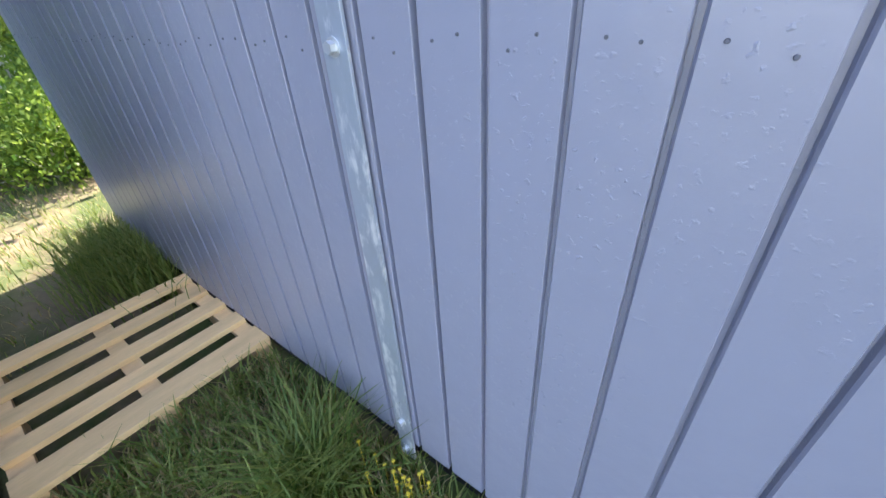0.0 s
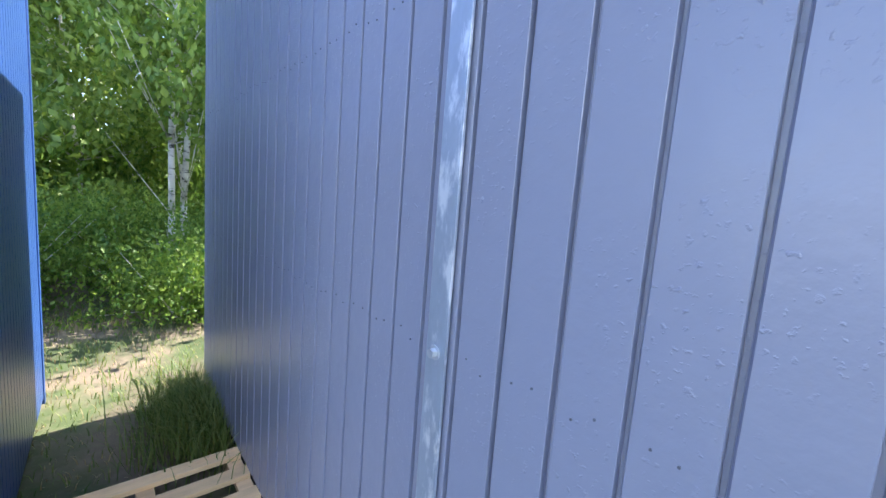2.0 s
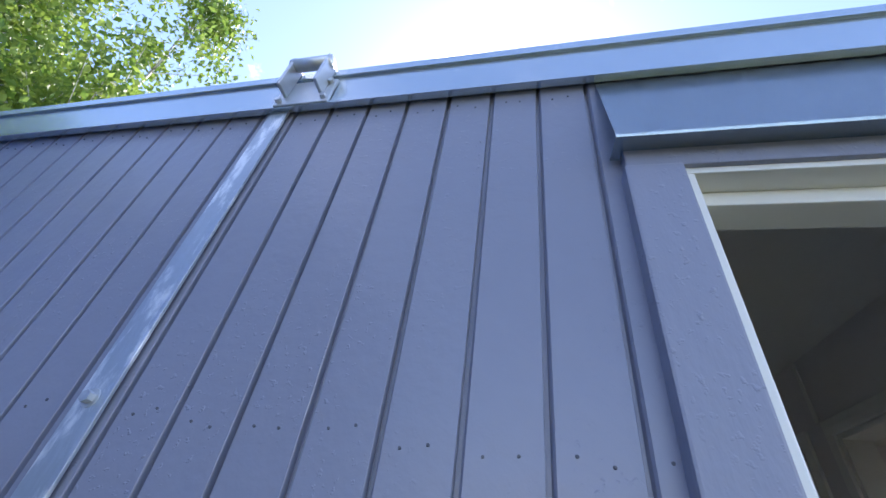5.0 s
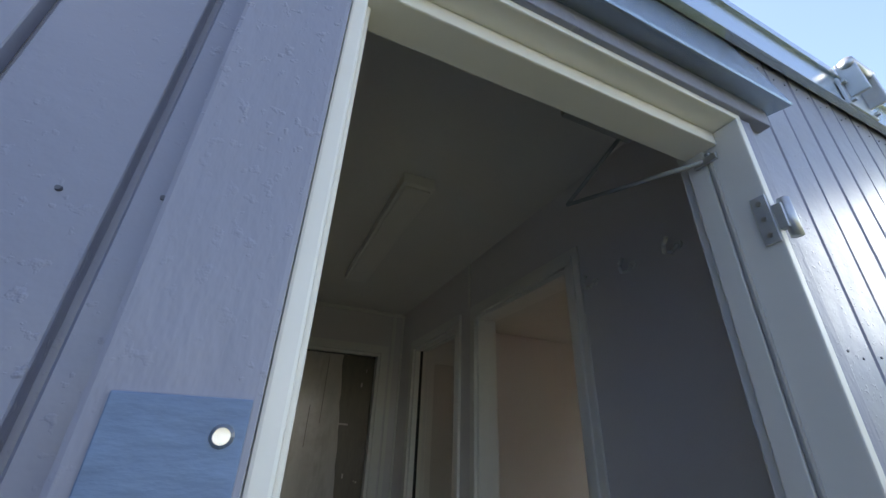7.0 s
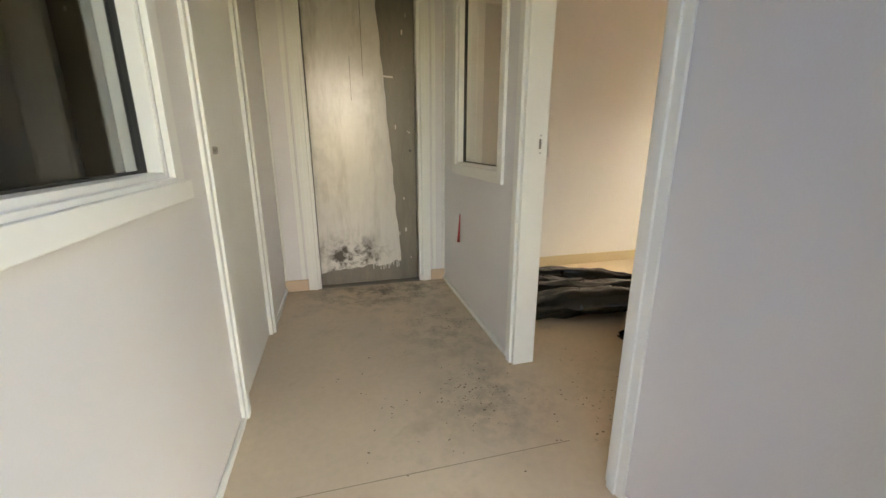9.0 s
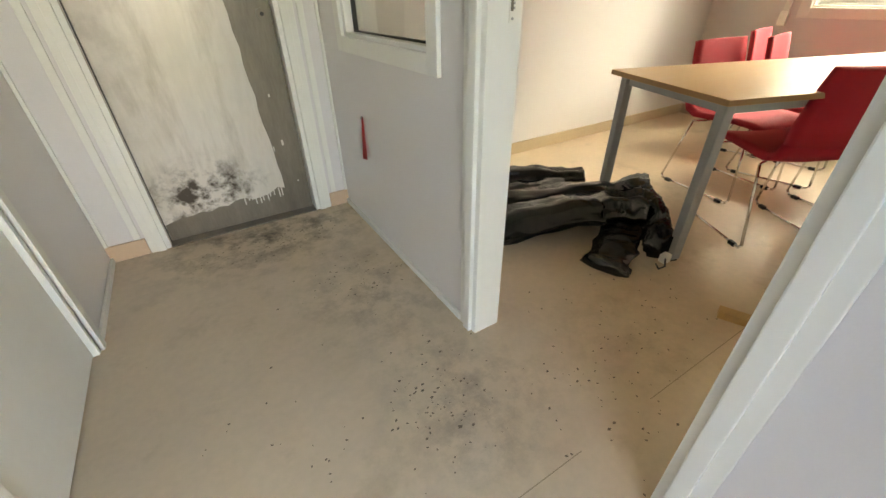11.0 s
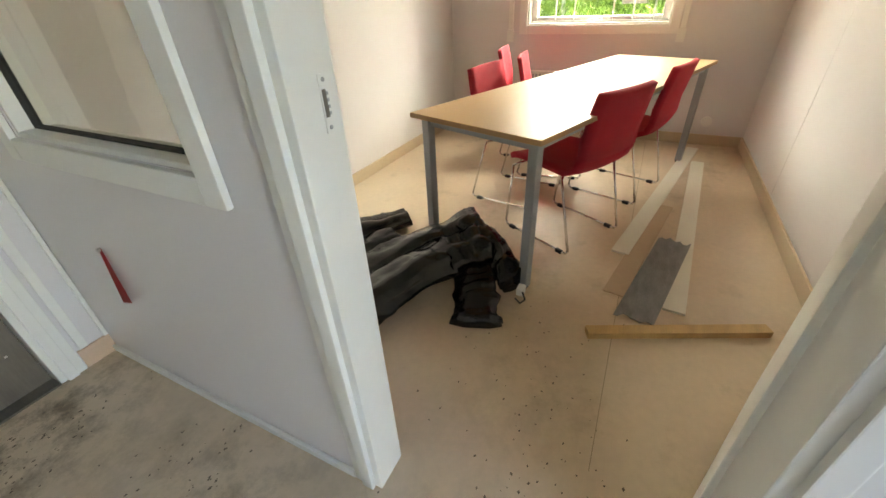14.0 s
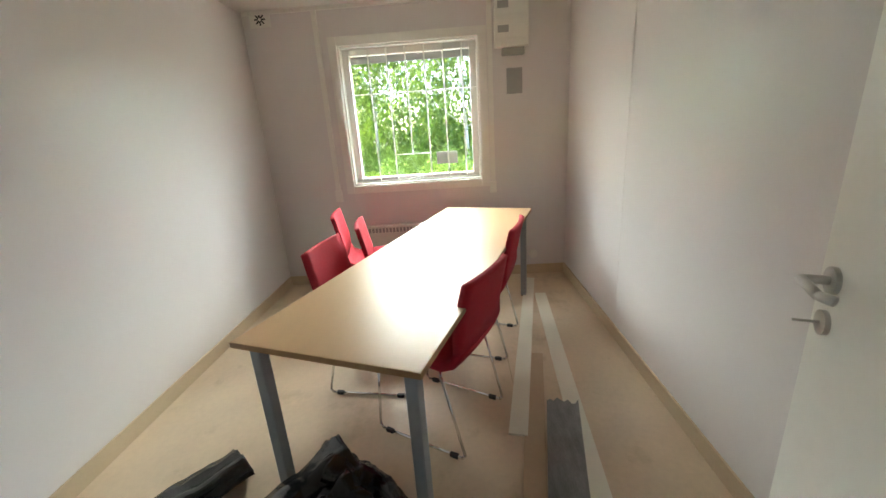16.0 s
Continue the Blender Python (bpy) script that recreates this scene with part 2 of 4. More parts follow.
GROUND = material("sandy_forest_soil", (0.17, 0.135, 0.085), 0.95, vary=0.35, scale=1.5, grain=25, bump=0.6, stain=(0.06, 0.085, 0.025), stain_at=(0.42, 0.55), stain_scale=1.6)
BIRCH = material("birch_bark", (0.62, 0.58, 0.52), 0.8, vary=0.2, scale=4, grain=20, bump=0.4, stretch=(1, 1, 3), stain=(0.05, 0.045, 0.04), stain_at=(0.54, 0.62), stain_scale=5)
LEAF = leaf_material("birch_leaf", (0.09, 0.18, 0.025), (0.30, 0.40, 0.07))
LEAF_LIGHT = leaf_material("bush_leaf", (0.07, 0.17, 0.022), (0.28, 0.40, 0.06))
GRASS = leaf_material("grass_blade", (0.08, 0.16, 0.03), (0.26, 0.3, 0.08))
STRAW = leaf_material("dry_grass", (0.32, 0.25, 0.12), (0.55, 0.44, 0.24))


# ---- builders ----
def add_box(bm, a, b, bevel=0.0, m=None):
    made = bmesh.ops.create_cube(bm, size=1)["verts"]
    size, mid = [abs(q - p) for p, q in zip(a, b)], [(p + q) / 2 for p, q in zip(a, b)]
    bmesh.ops.transform(bm, matrix=Matrix.LocRotScale(mid, None, size), verts=made)
    if bevel:
        edges = list({e for v in made for e in v.link_edges})
        made = list({v for f in bmesh.ops.bevel(bm, geom=edges, offset=bevel, segments=2, affect="EDGES", profile=0.6)["faces"] for v in f.verts} | {v for v in made if v.is_valid})
    if m is not None:
        bmesh.ops.transform(bm, matrix=m, verts=made)
    return made


def add_rod(bm, p, q, r, r2=None, seg=10):
    p, q = Vector(p), Vector(q)
    made = bmesh.ops.create_cone(bm, cap_ends=True, segments=seg, radius1=r, radius2=r if r2 is None else r2, depth=(q - p).length)["verts"]
    turn = (q - p).to_track_quat("Z", "Y").to_matrix().to_4x4()
    bmesh.ops.transform(bm, matrix=Matrix.Translation((p + q) / 2) @ turn, verts=made)
    return made


def part(name, bm, mat, parent=None, label="", smooth=False):
    me = bpy.data.meshes.new(name)
    bm.to_mesh(me)
    bm.free()
    me.materials.append(mat)
    if smooth:
        for p in me.polygons:
            p.use_smooth = True
    ob = new(name, me)
    ob.parent = parent
    if label:
        ob["label"] = label
    return ob


def boxes(name, mat, parent, *pairs, bevel=0.0, label=""):
    bm = bmesh.new()
    for a, b in pairs:
        add_box(bm, a, b, bevel)
    return part(name, bm, mat, parent, label)


def rods(name, mat, parent, path, r, seg=10, label=""):
    """A bent tube along a path, with rounded joints."""
    bm = bmesh.new()
    for p, q in zip(path, path[1:]):
        add_rod(bm, p, q, r, seg=seg)
    for p in path[1:-1]:
        made = bmesh.ops.create_icosphere(bm, subdivisions=1, radius=r)["verts"]
        bmesh.ops.transform(bm, matrix=Matrix.Translation(p), verts=made)
    return part(name, bm, mat, parent, label, smooth=True)


def thing(name, label, category, group="", kind="", at=None):
    e = new(name)
    e.empty_display_size = 0.1
    if at is not None:
        e.matrix_world = at
    return tagged(e, label, category, group, kind)


def wall(name, mat, label, *pairs):
    return tagged(boxes(name, mat, None, *pairs), label, "wall", kind="structure")


# ---- the cabin's shell ----
X0, X1, XR = -4.15, 3.85, 3.6        # west end, east end, meeting room's end wall
YI, YM, YN, YR = 0.11, 0.28, 2.86, 2.94   # inner faces: front wall in the corridor and in the room, corridor's end wall, room's side wall
ZC = 2.38                            # ceiling
LX = -1.2                            # corridor's left wall
DX0, DX1, DZ = -.990, -0.293, 1.963     # front doorway
tagged(boxes("floor", LINO, None, ((X0 + .02, .02, -.05), (X1 - .02, 3.15, 0))), "worn beige linoleum floor with scuffs and dirt", "floor", kind="structure")
tagged(boxes("ceiling", CEIL, None, ((X0 + .02, .02, ZC), (X1 - .02, 3.15, ZC + .03))), "white panelled ceiling", "ceiling", kind="structure")
wall("wall_south", PANEL, "pale vinyl-faced outer wall of the cabin", ((X0, .018, -.1), (DX0 - .018, YI, ZC)), ((DX1 + .018, .018, -.1), (.045, YI, ZC)), ((.045, .018, -.1), (X1, YM, ZC)), ((DX0 - .018, .018, DZ + .018), (DX1 + .018, YI, ZC)))
wall("wall_north", PANEL, "pale vinyl-faced end wall of the corridor", ((X0, YN, -.1), (-1.0, 3.15, ZC)), ((-.15, YN, -.1), (.1, 3.15, ZC)), ((-1.0, YN, 2.05), (-.15, 3.15, ZC)), ((.1, YR, -.1), (X1, 3.15, ZC)))
WY0, WY1, WZ0, WZ1 = 1.03, 2.19, 0.93, 2.08   # room window
wall("wall_east", PANEL, "pale vinyl-faced end wall with a window", ((XR, YM, -.1), (X1, WY0, ZC)), ((XR, WY1, -.1), (X1, YR, ZC)), ((XR, WY0, -.1), (X1, WY1, WZ0)), ((XR, WY0, WZ1), (X1, WY1, ZC)))
wall("wall_west", PANEL, "outer wall of the cabin's far end", ((X0, YI, -.1), (X0 + .2, YN, ZC)))
RY0, RY1, RZ = 0.80, 1.55, 2.03      # room doorway
SY0, SY1, SZ0, SZ1 = 1.80, 2.53, 0.92, 2.03   # inner window
PT = 0.09
wall("wall_partition_1", PANEL, "pale partition between corridor and meeting room", ((0, YI, 0), (PT, RY0 - .02, ZC)), ((0, RY0 - .02, RZ + .02), (PT, RY1 + .02, ZC)), ((0, RY1 + .02, 0), (PT, SY0, ZC)), ((0, SY0, 0), (PT, SY1, SZ0)), ((0, SY0, SZ1), (PT, SY1, ZC)), ((0, SY1, 0), (PT, YN, ZC)))
LY0, LY1, LZ0, LZ1 = 0.38, 1.12, 0.97, 2.12   # inner window to the dark room
QY0, QY1, QZ = 1.47, 2.19, 2.05               # side door
wall("wall_partition_2", PANEL, "pale partition between corridor and unlit room", ((LX - PT, YI, 0), (LX, LY0, ZC)), ((LX - PT, LY0, 0), (LX, LY1, LZ0)), ((LX - PT, LY0, LZ1), (LX, LY1, ZC)), ((LX - PT, LY1, 0), (LX, QY0, ZC)), ((LX - PT, QY0, QZ), (LX, QY1, ZC)), ((LX - PT, QY1, 0), (LX, YN, ZC)))
tagged(boxes("roof", FLASH, None, ((X0 - .02, -.01, ZC + .034), (X1 + .02, 3.2, ZC + .06))), "flat sheet metal roof of the cabin", "roof", kind="structure")


def door_frame(name, label, axis, base, y0, y1, z, depth, out, width=.065, mat=WHITE):
    """A stepped casing round an opening: along y (axis 'x') or along x (axis 'y'), standing out by `out` from the plane `base`."""
    e = thing(name, label, "door frame", kind="structure")
    for nm, d, w in (("casing", out, width), ("inner_casing", out * 1.7, width * .55), ("jamb", None, .02)):
        if d is None:
            lo, hi = base - out * .5, base + depth
            spans = (((y0 - .002, 0), (y0 + .022, z)), ((y1 - .022, 0), (y1 + .002, z)), ((y0 + .022, z - .022), (y1 - .022, z + .002)))
        else:
            lo, hi = base - d, base - .002
            spans = (((y0 - w, 0), (y0, z)), ((y1, 0), (y1 + w, z)), ((y0 - w, z), (y1 + w, z + w)))
        for (p, za), (q, zb) in spans:
            a, b = ((lo, p, za), (hi, q, zb)) if axis == "x" else ((p, lo, za), (q, hi, zb))
            boxes(nm, mat, e, (a, b), bevel=.003)
    return e


def window(name, label, axis, base, y0, y1, z0, z1, depth, width=.06, out=.018, sill=0.0, black=True):
    e = thing(name, label, "window", kind="structure")

    def put(nm, mat, lo, hi, p, q, za, zb, bevel=.003):
        a, b = ((lo, p, za), (hi, q, zb)) if axis == "x" else ((p, lo, za), (q, hi, zb))
        return boxes(nm, mat, e, (a, b), bevel=bevel)
    lo, hi = sorted((base - math.copysign(out, depth), base - math.copysign(.002, depth)))
    for p, q, za, zb in ((y0 - width, y0, z0 - width, z1 + width), (y1, y1 + width, z0 - width, z1 + width), (y0, y1, z0 - width, z0), (y0, y1, z1, z1 + width)):
        put("frame", WHITE, lo, hi, p, q, za, zb)
    lo, hi = sorted((base + depth * .02, base + depth * .98))
    for p, q, za, zb in ((y0 - .001, y0 + .014, z0, z1), (y1 - .014, y1 + .001, z0, z1), (y0 + .014, y1 - .014, z0 - .001, z0 + .014), (y0 + .014, y1 - .014, z1 - .014, z1 + .001)):
        put("lining", WHITE, lo, hi, p, q, za, zb)
    mid = base + depth * .55
    if black:
        for p, q, za, zb in ((y0 + .0142, y0 + .019, z0 + .014, z1 - .014), (y1 - .019, y1 - .0142, z0 + .014, z1 - .014), (y0 + .019, y1 - .019, z0 + .0142, z0 + .019)):
            put("gasket", BLACK, mid - .012, mid + .012, p, q, za, zb, 0)
    pane = put("pane", GLASS, mid - .003, mid + .003, y0 + .0145, y1 - .0145, z0 + .0145, z1 - .0145, 0)
    pane.visible_shadow = False
    if sill:
        lo, hi = sorted((base - math.copysign(sill, depth), base - math.copysign(out + .001, depth)))
        put("sill", WHITE, lo, hi, y0 - width, y1 + width, z0 - width, z0 - width + .05)
    return e


# front doorway
front = thing("door_frame_1", "white-painted stepped frame of the open front doorway", "door frame", kind="structure")
for n_, a_, b_ in (("jamb", (DX0 - .017, -.014, -.02), (DX0, YI + .004, DZ)), ("jamb", (DX1, -.014, -.02), (DX1 + .017, YI + .004, DZ)), ("head", (DX0 - .017, -.014, DZ), (DX1 + .017, YI + .004, DZ + .017)),
                   ("rebate", (DX0 + .0005, .055, 0), (DX0 + .01, .094, DZ - .031)), ("rebate", (DX1 - .010, .055, 0), (DX1 - .0005, .094, DZ - .031)), ("rebate", (DX0 + .0005, .03, DZ - .030), (DX1 - .0005, .094, DZ - .0005)),
                   ("threshold", (DX0 + .001, -.012, -.02), (DX1 - .001, YI, .012))):
    boxes(n_, STEEL if n_ == "threshold" else WHITE, front, (a_, b_), bevel=.003)
boxes("seal", GREY_PLASTIC, front, ((DX1 - .01, .047, .02), (DX1 - .001, .0545, DZ - .04)), bevel=.002)
lock = boxes("strike_plate", WHITE, front, ((DX1 - .0125, .066, 1.03), (DX1 - .0102, .092, 1.16)), bevel=.0015)
boxes("strike_hole", GREY_PLASTIC, lock, ((DX1 - .0135, .075, 1.09), (DX1 - .0122, .087, 1.135)), bevel=.001)
hinge = thing("lift_off_pin", "galvanised lift-off hinge screwed to the door frame", "hinge")
boxes("leaf", ZINC, hinge, ((DX1 - .004, -.012, 1.70), (DX1 - .0005, .012, 1.79)), bevel=.001)
boxes("leaf", ZINC, hinge, ((DX1 - .002, -.028, 1.72), (DX1 + .012, -.0145, 1.765)), bevel=.001)
bmh = bmesh.new()
add_rod(bmh, (DX1 + .012, -.028, 1.705), (DX1 + .012, -.028, 1.775), .009, seg=14)
part("barrel", bmh, ZINC, hinge, smooth=True)
for z_ in (1.715, 1.745, 1.775):
    bmh = bmesh.new()
    add_rod(bmh, (DX1 - .0042, .0, z_), (DX1 - .0055, .0, z_), .0045)
    part("screw", bmh, STEEL, hinge)

lock_plate = thing("lock_plate", "scratched zinc lock plate screwed beside the doorway, blue reflection in its colour", "lock plate")
boxes("plate", PLATE_REFLECTION, lock_plate, ((-1.082, -.0335, 1.26), (-1.012, -.0302, 1.408)), bevel=.001)
for x_, z_ in ((-1.024, 1.388), (-1.056, 1.336), (-1.024, 1.284)):
    bmh = bmesh.new()
    add_rod(bmh, (x_, -.0336, z_), (x_, -.0365, z_), .0065, .0045, seg=16)
    part("screw", bmh, STEEL, lock_plate, smooth=False)
# trims and flashings outside
head = tagged(boxes("head_board", GREY_TRIM, None, ((DX0 - .1, -.024, DZ + .012), (DX1 + .1, .006, DZ + .06)), bevel=.003), "grey-painted board over the front doorway", "trim", kind="structure")
tagged(boxes("side_board", GREY_TRIM, None, ((DX0 - .105, -.03, -.08), (DX0 - .0175, .006, DZ + .01)), bevel=.004), "grey-painted rough board beside the front doorway", "trim", kind="structure")
tagged(boxes("side_board", GREY_TRIM, None, ((DX1 + .0175, -.012, -.08), (DX1 + .05, .006, DZ + .01)), bevel=.003), "grey-painted narrow board beside the front doorway", "trim", kind="structure")
bmf = bmesh.new()
v = [bmf.verts.new(p) for p in ((DX0 - .118, -.004, 2.27), (DX1 + .118, -.004, 2.27), (DX1 + .118, -.062, 2.012), (DX0 - .118, -.062, 2.012), (DX1 + .118, -.060, 2.007), (DX0 - .118, -.060, 2.007), (DX1 + .118, .0, 2.02), (DX0 - .118, .0, 2.02))]
for f in ((0, 3, 2, 1), (3, 5, 4, 2), (5, 7, 6, 4)):
    bmf.faces.new([v[k] for k in f])
bmesh.ops.solidify(bmf, geom=bmf.faces[:], thickness=.0015)
tagged(part("canopy_flashing", bmf, FLASH), "sloping grey sheet metal flashing above the doorway", "flashing", kind="structure")
bmf = bmesh.new()
add_box(bmf, (X0 - .03, -.022, 2.268), (X1 + .03, -.006, 2.385), .002)
add_box(bmf, (X0 - .03, -.03, 2.386), (X1 + .03, .0, 2.415), .002)
add_box(bmf, (X0 - .03, -.028, 2.262), (X1 + .03, -.0225, 2.27))
tagged(part("fascia", bmf, FLASH), "grey sheet metal edge of the cabin roof", "trim", kind="structure")


def lifting_bracket(x):
    e = thing("lifting_bracket", "weathered galvanised lifting bracket bolted to the roof edge", "bracket", "brackets on the roof edge", at=pose(x, -.024, 2.265))
    boxes("plate", ZINC, e, ((-.075, -.008, .0), (.075, 0, .1)), bevel=.002)
    for s in (-1, 1):
        boxes("lug", ZINC, e, ((s * .05 - .005, -.05, .03), (s * .05 + .005, -.008, .155)), bevel=.003)
        for z in (.015, .085):
            bm = bmesh.new()
            add_rod(bm, (s * .062, -.018, z), (s * .062, -.008, z), .008, seg=6)
            part("bolt", bm, ZINC, e)
    bm = bmesh.new()
    add_rod(bm, (-.058, -.034, .14), (.058, -.034, .14), .018, seg=14)
    part("tube", bm, ZINC, e, smooth=True)
    return e


lifting_bracket(-1.80)
lifting_bracket(.38)
strap = thing("steel_strap", "scuffed galvanised strap running down the grey wall", "strap")
boxes("bar", STRAP, strap, ((-1.893, -.012, -.16), (-1.84, -.006, 2.3)), bevel=.001)
for z_ in (-.12, .0, .87, 1.55):
    bms = bmesh.new()
    add_rod(bms, (-1.868, -.024, z_), (-1.868, -.012, z_), .009, seg=6)
    add_rod(bms, (-1.868, -.0135, z_), (-1.868, -.012, z_), .014, seg=12)
    part("bolt", bms, ZINC, strap)

# ---- corridor ----
end_frame = door_frame("door_frame_2", "white stepped frame round the metal end door", "y", YN, -.97, -.18, 2.03, .2, .012)
end_door = thing("end_door", "brown-grey steel door half covered in worn white film", "door")
boxes("leaf", DOOR_GREY, end_door, ((-.945, YN + .05, .008), (-.205, YN + .095, 2.005)), bevel=.003)
boxes("outer_skin", DOOR_GREY, end_door, ((-.999, YN + .21, -.02), (-.151, YN + .24, 2.049)))
boxes("threshold", DOOR_GREY, end_door, ((-.947, YN - .01, 0), (-.203, YN + .2, .0078)))
bmd = bmesh.new()
rnd = random.Random(3)
edge = []
N_ = 26
for k in range(N_ + 1):
    z = .16 + (2.0 - .16) * k / N_
    edge.append((-.335 - .13 * k / N_ + rnd.uniform(-.006, .006), z))
low = [(-.945 + (.61) * k / 14, .1 + .06 * k / 14 + rnd.uniform(-.015, .015)) for k in range(15)]
pts = low + edge + [(-.942, 2.0)]
vs = [bmd.verts.new((x, YN + .048, z)) for x, z in pts]
bmd.faces.new(vs)
part("film", bmd, FILM, end_door, "peeling glossy white film with soot marks")
for k in range(9):
    x = rnd.uniform(-.42, -.24)
    z = rnd.uniform(.1, 1.9)
    boxes("film_scrap", FILM, end_door, ((x, YN + .0465, z), (x + rnd.uniform(.003, .012), YN + .049, z + rnd.uniform(.006, .03))))
for x, za, zb in ((-.655, 1.34, 1.62), (-.57, 1.5, 1.98)):
    boxes("scratch", SOOT, end_door, ((x, YN + .0458, za), (x + .004, YN + .0472, zb)))
bmd = bmesh.new()
add_box(bmd, (-.50, YN + .0455, 1.497), (-.36, YN + .0478, 1.509), 0, Matrix.Translation((-.43, 0, 1.5)) @ Matrix.Rotation(radians(3), 4, "Y") @ Matrix.Translation((.43, 0, -1.5)))
part("film_scrap", bmd, FILM, end_door)
for k in range(11):
    x = -.56 + .02 * k + rnd.uniform(-.006, .006)
    boxes("film_scrap", FILM, end_door, ((x, YN + .0465, .1 + rnd.uniform(0, .03)), (x + .006, YN + .049, .165)))
bmd = bmesh.new()
add_rod(bmd, (-.25, YN + .04, 1.0), (-.25, YN + .0505, 1.0), .025, seg=18)
part("lock_rose", bmd, DOOR_GREY, end_door, "dark worn lock rose")
bmd = bmesh.new()
add_rod(bmd, (-.25, YN + .036, 1.0), (-.25, YN + .0395, 1.0), .009, seg=14)
part("keyhole", bmd, BLACK, end_door)
for a, b in (((-.9475, YN + .03, .009), (-.9455, YN + .0495, 2.006)), ((-.9475, YN + .03, 2.0055), (-.2025, YN + .0495, 2.0075))):
    boxes("gap_seal", BLACK, end_door, (a, b))

door_frame("door_frame_3", "white stepped frame of the meeting room doorway", "x", 0, RY0, RY1, RZ, PT + .012, .012)
door_frame("door_frame_4", "white stepped frame of the closed side door", "x", LX, QY0, QY1, QZ, -PT, -.012)
plate = tagged(boxes("latch_plate", DUSTY, None, ((.058, RY1 - .0240, 1.005), (.078, RY1 - .0222, 1.095)), bevel=.001), "white-painted latch plate on the white door jamb", "latch plate")
boxes("slot", DOOR_GREY, plate, ((.0615, RY1 - .0246, 1.030), (.0700, RY1 - .0239, 1.072)))
for z_ in (1.033, 1.043, 1.053, 1.063):
    boxes("tooth", GREY_PLASTIC, plate, ((.0701, RY1 - .0248, z_), (.0745, RY1 - .0239, z_ + .005)))
for z_ in (1.014, 1.086):
    bmd = bmesh.new()
    add_rod(bmd, (.068, RY1 - .0239, z_), (.068, RY1 - .0252, z_), .0035, seg=12)
    part("screw", bmd, GREY_PLASTIC, plate)
side_door = thing("side_door", "closed plain cream door with a small lock", "door")
boxes("leaf", WHITE, side_door, ((LX - .05, QY0 + .024, .008), (LX - .012, QY1 - .024, QZ - .026)), bevel=.002)
bmd = bmesh.new()
add_rod(bmd, (LX - .012, QY0 + .08, 1.03), (LX + .012, QY0 + .08, 1.03), .014, seg=14)
part("lock", bmd, STEEL, side_door)
window("window_1", "white-framed inner window to an unlit room", "x", LX, LY0, LY1, LZ0, LZ1, -PT, sill=.035)
window("window_2", "white-framed inner window beside the meeting room door", "x", 0, SY0, SY1, SZ0, SZ1, PT)


def strip(name, mat, label, *pairs, cat="baseboard"):
    return tagged(boxes(name, mat, None, *pairs, bevel=.003), label, cat, kind="structure")


strip("baseboard_1", WHITE, "thin white base trim of the corridor", ((-.014, RY1 + .068, 0), (-.002, YN - .014, .03)))
strip("baseboard_2", WHITE, "thin white base trim of the corridor", ((-.014, YI, 0), (-.002, RY0 - .068, .03)))
strip("baseboard_3", WHITE, "thin white base trim of the corridor", ((LX + .002, YI, 0), (LX + .014, QY0 - .068, .03)))
strip("baseboard_4", WHITE, "thin white base trim of the corridor", ((LX + .002, QY1 + .068, 0), (LX + .014, YN - .016, .03)))
strip("baseboard_5", SKIRT_PINK, "pinkish vinyl skirting beside the end door", ((LX, YN - .012, 0), (-1.038, YN - .002, .085)))
strip("baseboard_6", SKIRT_PINK, "pinkish vinyl skirting beside the end door", ((-.112, YN - .012, 0), (0, YN - .002, .085)))
strip("trim_1", WHITE, "white corner batten", ((-.016, YN - .016, .086), (-.002, YN - .002, ZC - .03)), cat="trim")
strip("trim_2", WHITE, "white corner batten", ((LX + .002, YN - .016, .086), (LX + .016, YN - .002, ZC - .03)), cat="trim")
strip("trim_3", WHITE, "white ceiling batten", ((LX, YN - .022, ZC - .03), (0, YN - .002, ZC - .002)), cat="trim")
strip("trim_5", WHITE, "white wall batten", ((-1.08, YN - .01, .086), (-1.05, YN - .002, ZC - .03)), cat="trim")
strip("trim_6", WHITE, "white wall batten", ((-.1, YN - .01, .086), (-.07, YN - .002, ZC - .03)), cat="trim")
strip("trim_7", WHITE, "white wall batten", ((-.009, RY1 + .075, RZ + .07), (-.002, RY1 + .1, ZC - .002)), cat="trim")
light = thing("ceiling_light", "unlit flat white ceiling light fitting", "ceiling light")
boxes("body", WHITE, light, ((-.66, .95, ZC - .05), (-.52, 2.13, ZC - .001)), bevel=.006)
boxes("diffuser", DUSTY, light, ((-.645, .97, ZC - .062), (-.535, 2.11, ZC - .0505)), bevel=.004)


def coat_hook(y):
    e = thing("coat_hook", "small white metal coat hook on the corridor wall", "coat hook", "coat hooks in a row")
    bm = bmesh.new()
    add_rod(bm, (-.002, y, 1.925), (-.008, y, 1.925), .014, seg=12)
    part("plate", bm, DUSTY, e)
    rods("hook", DUSTY, e, [(-.008, y, 1.925), (-.02, y + .012, 1.903), (-.04, y + .02, 1.90), (-.05, y + .012, 1.92), (-.046, y, 1.94)], .006)


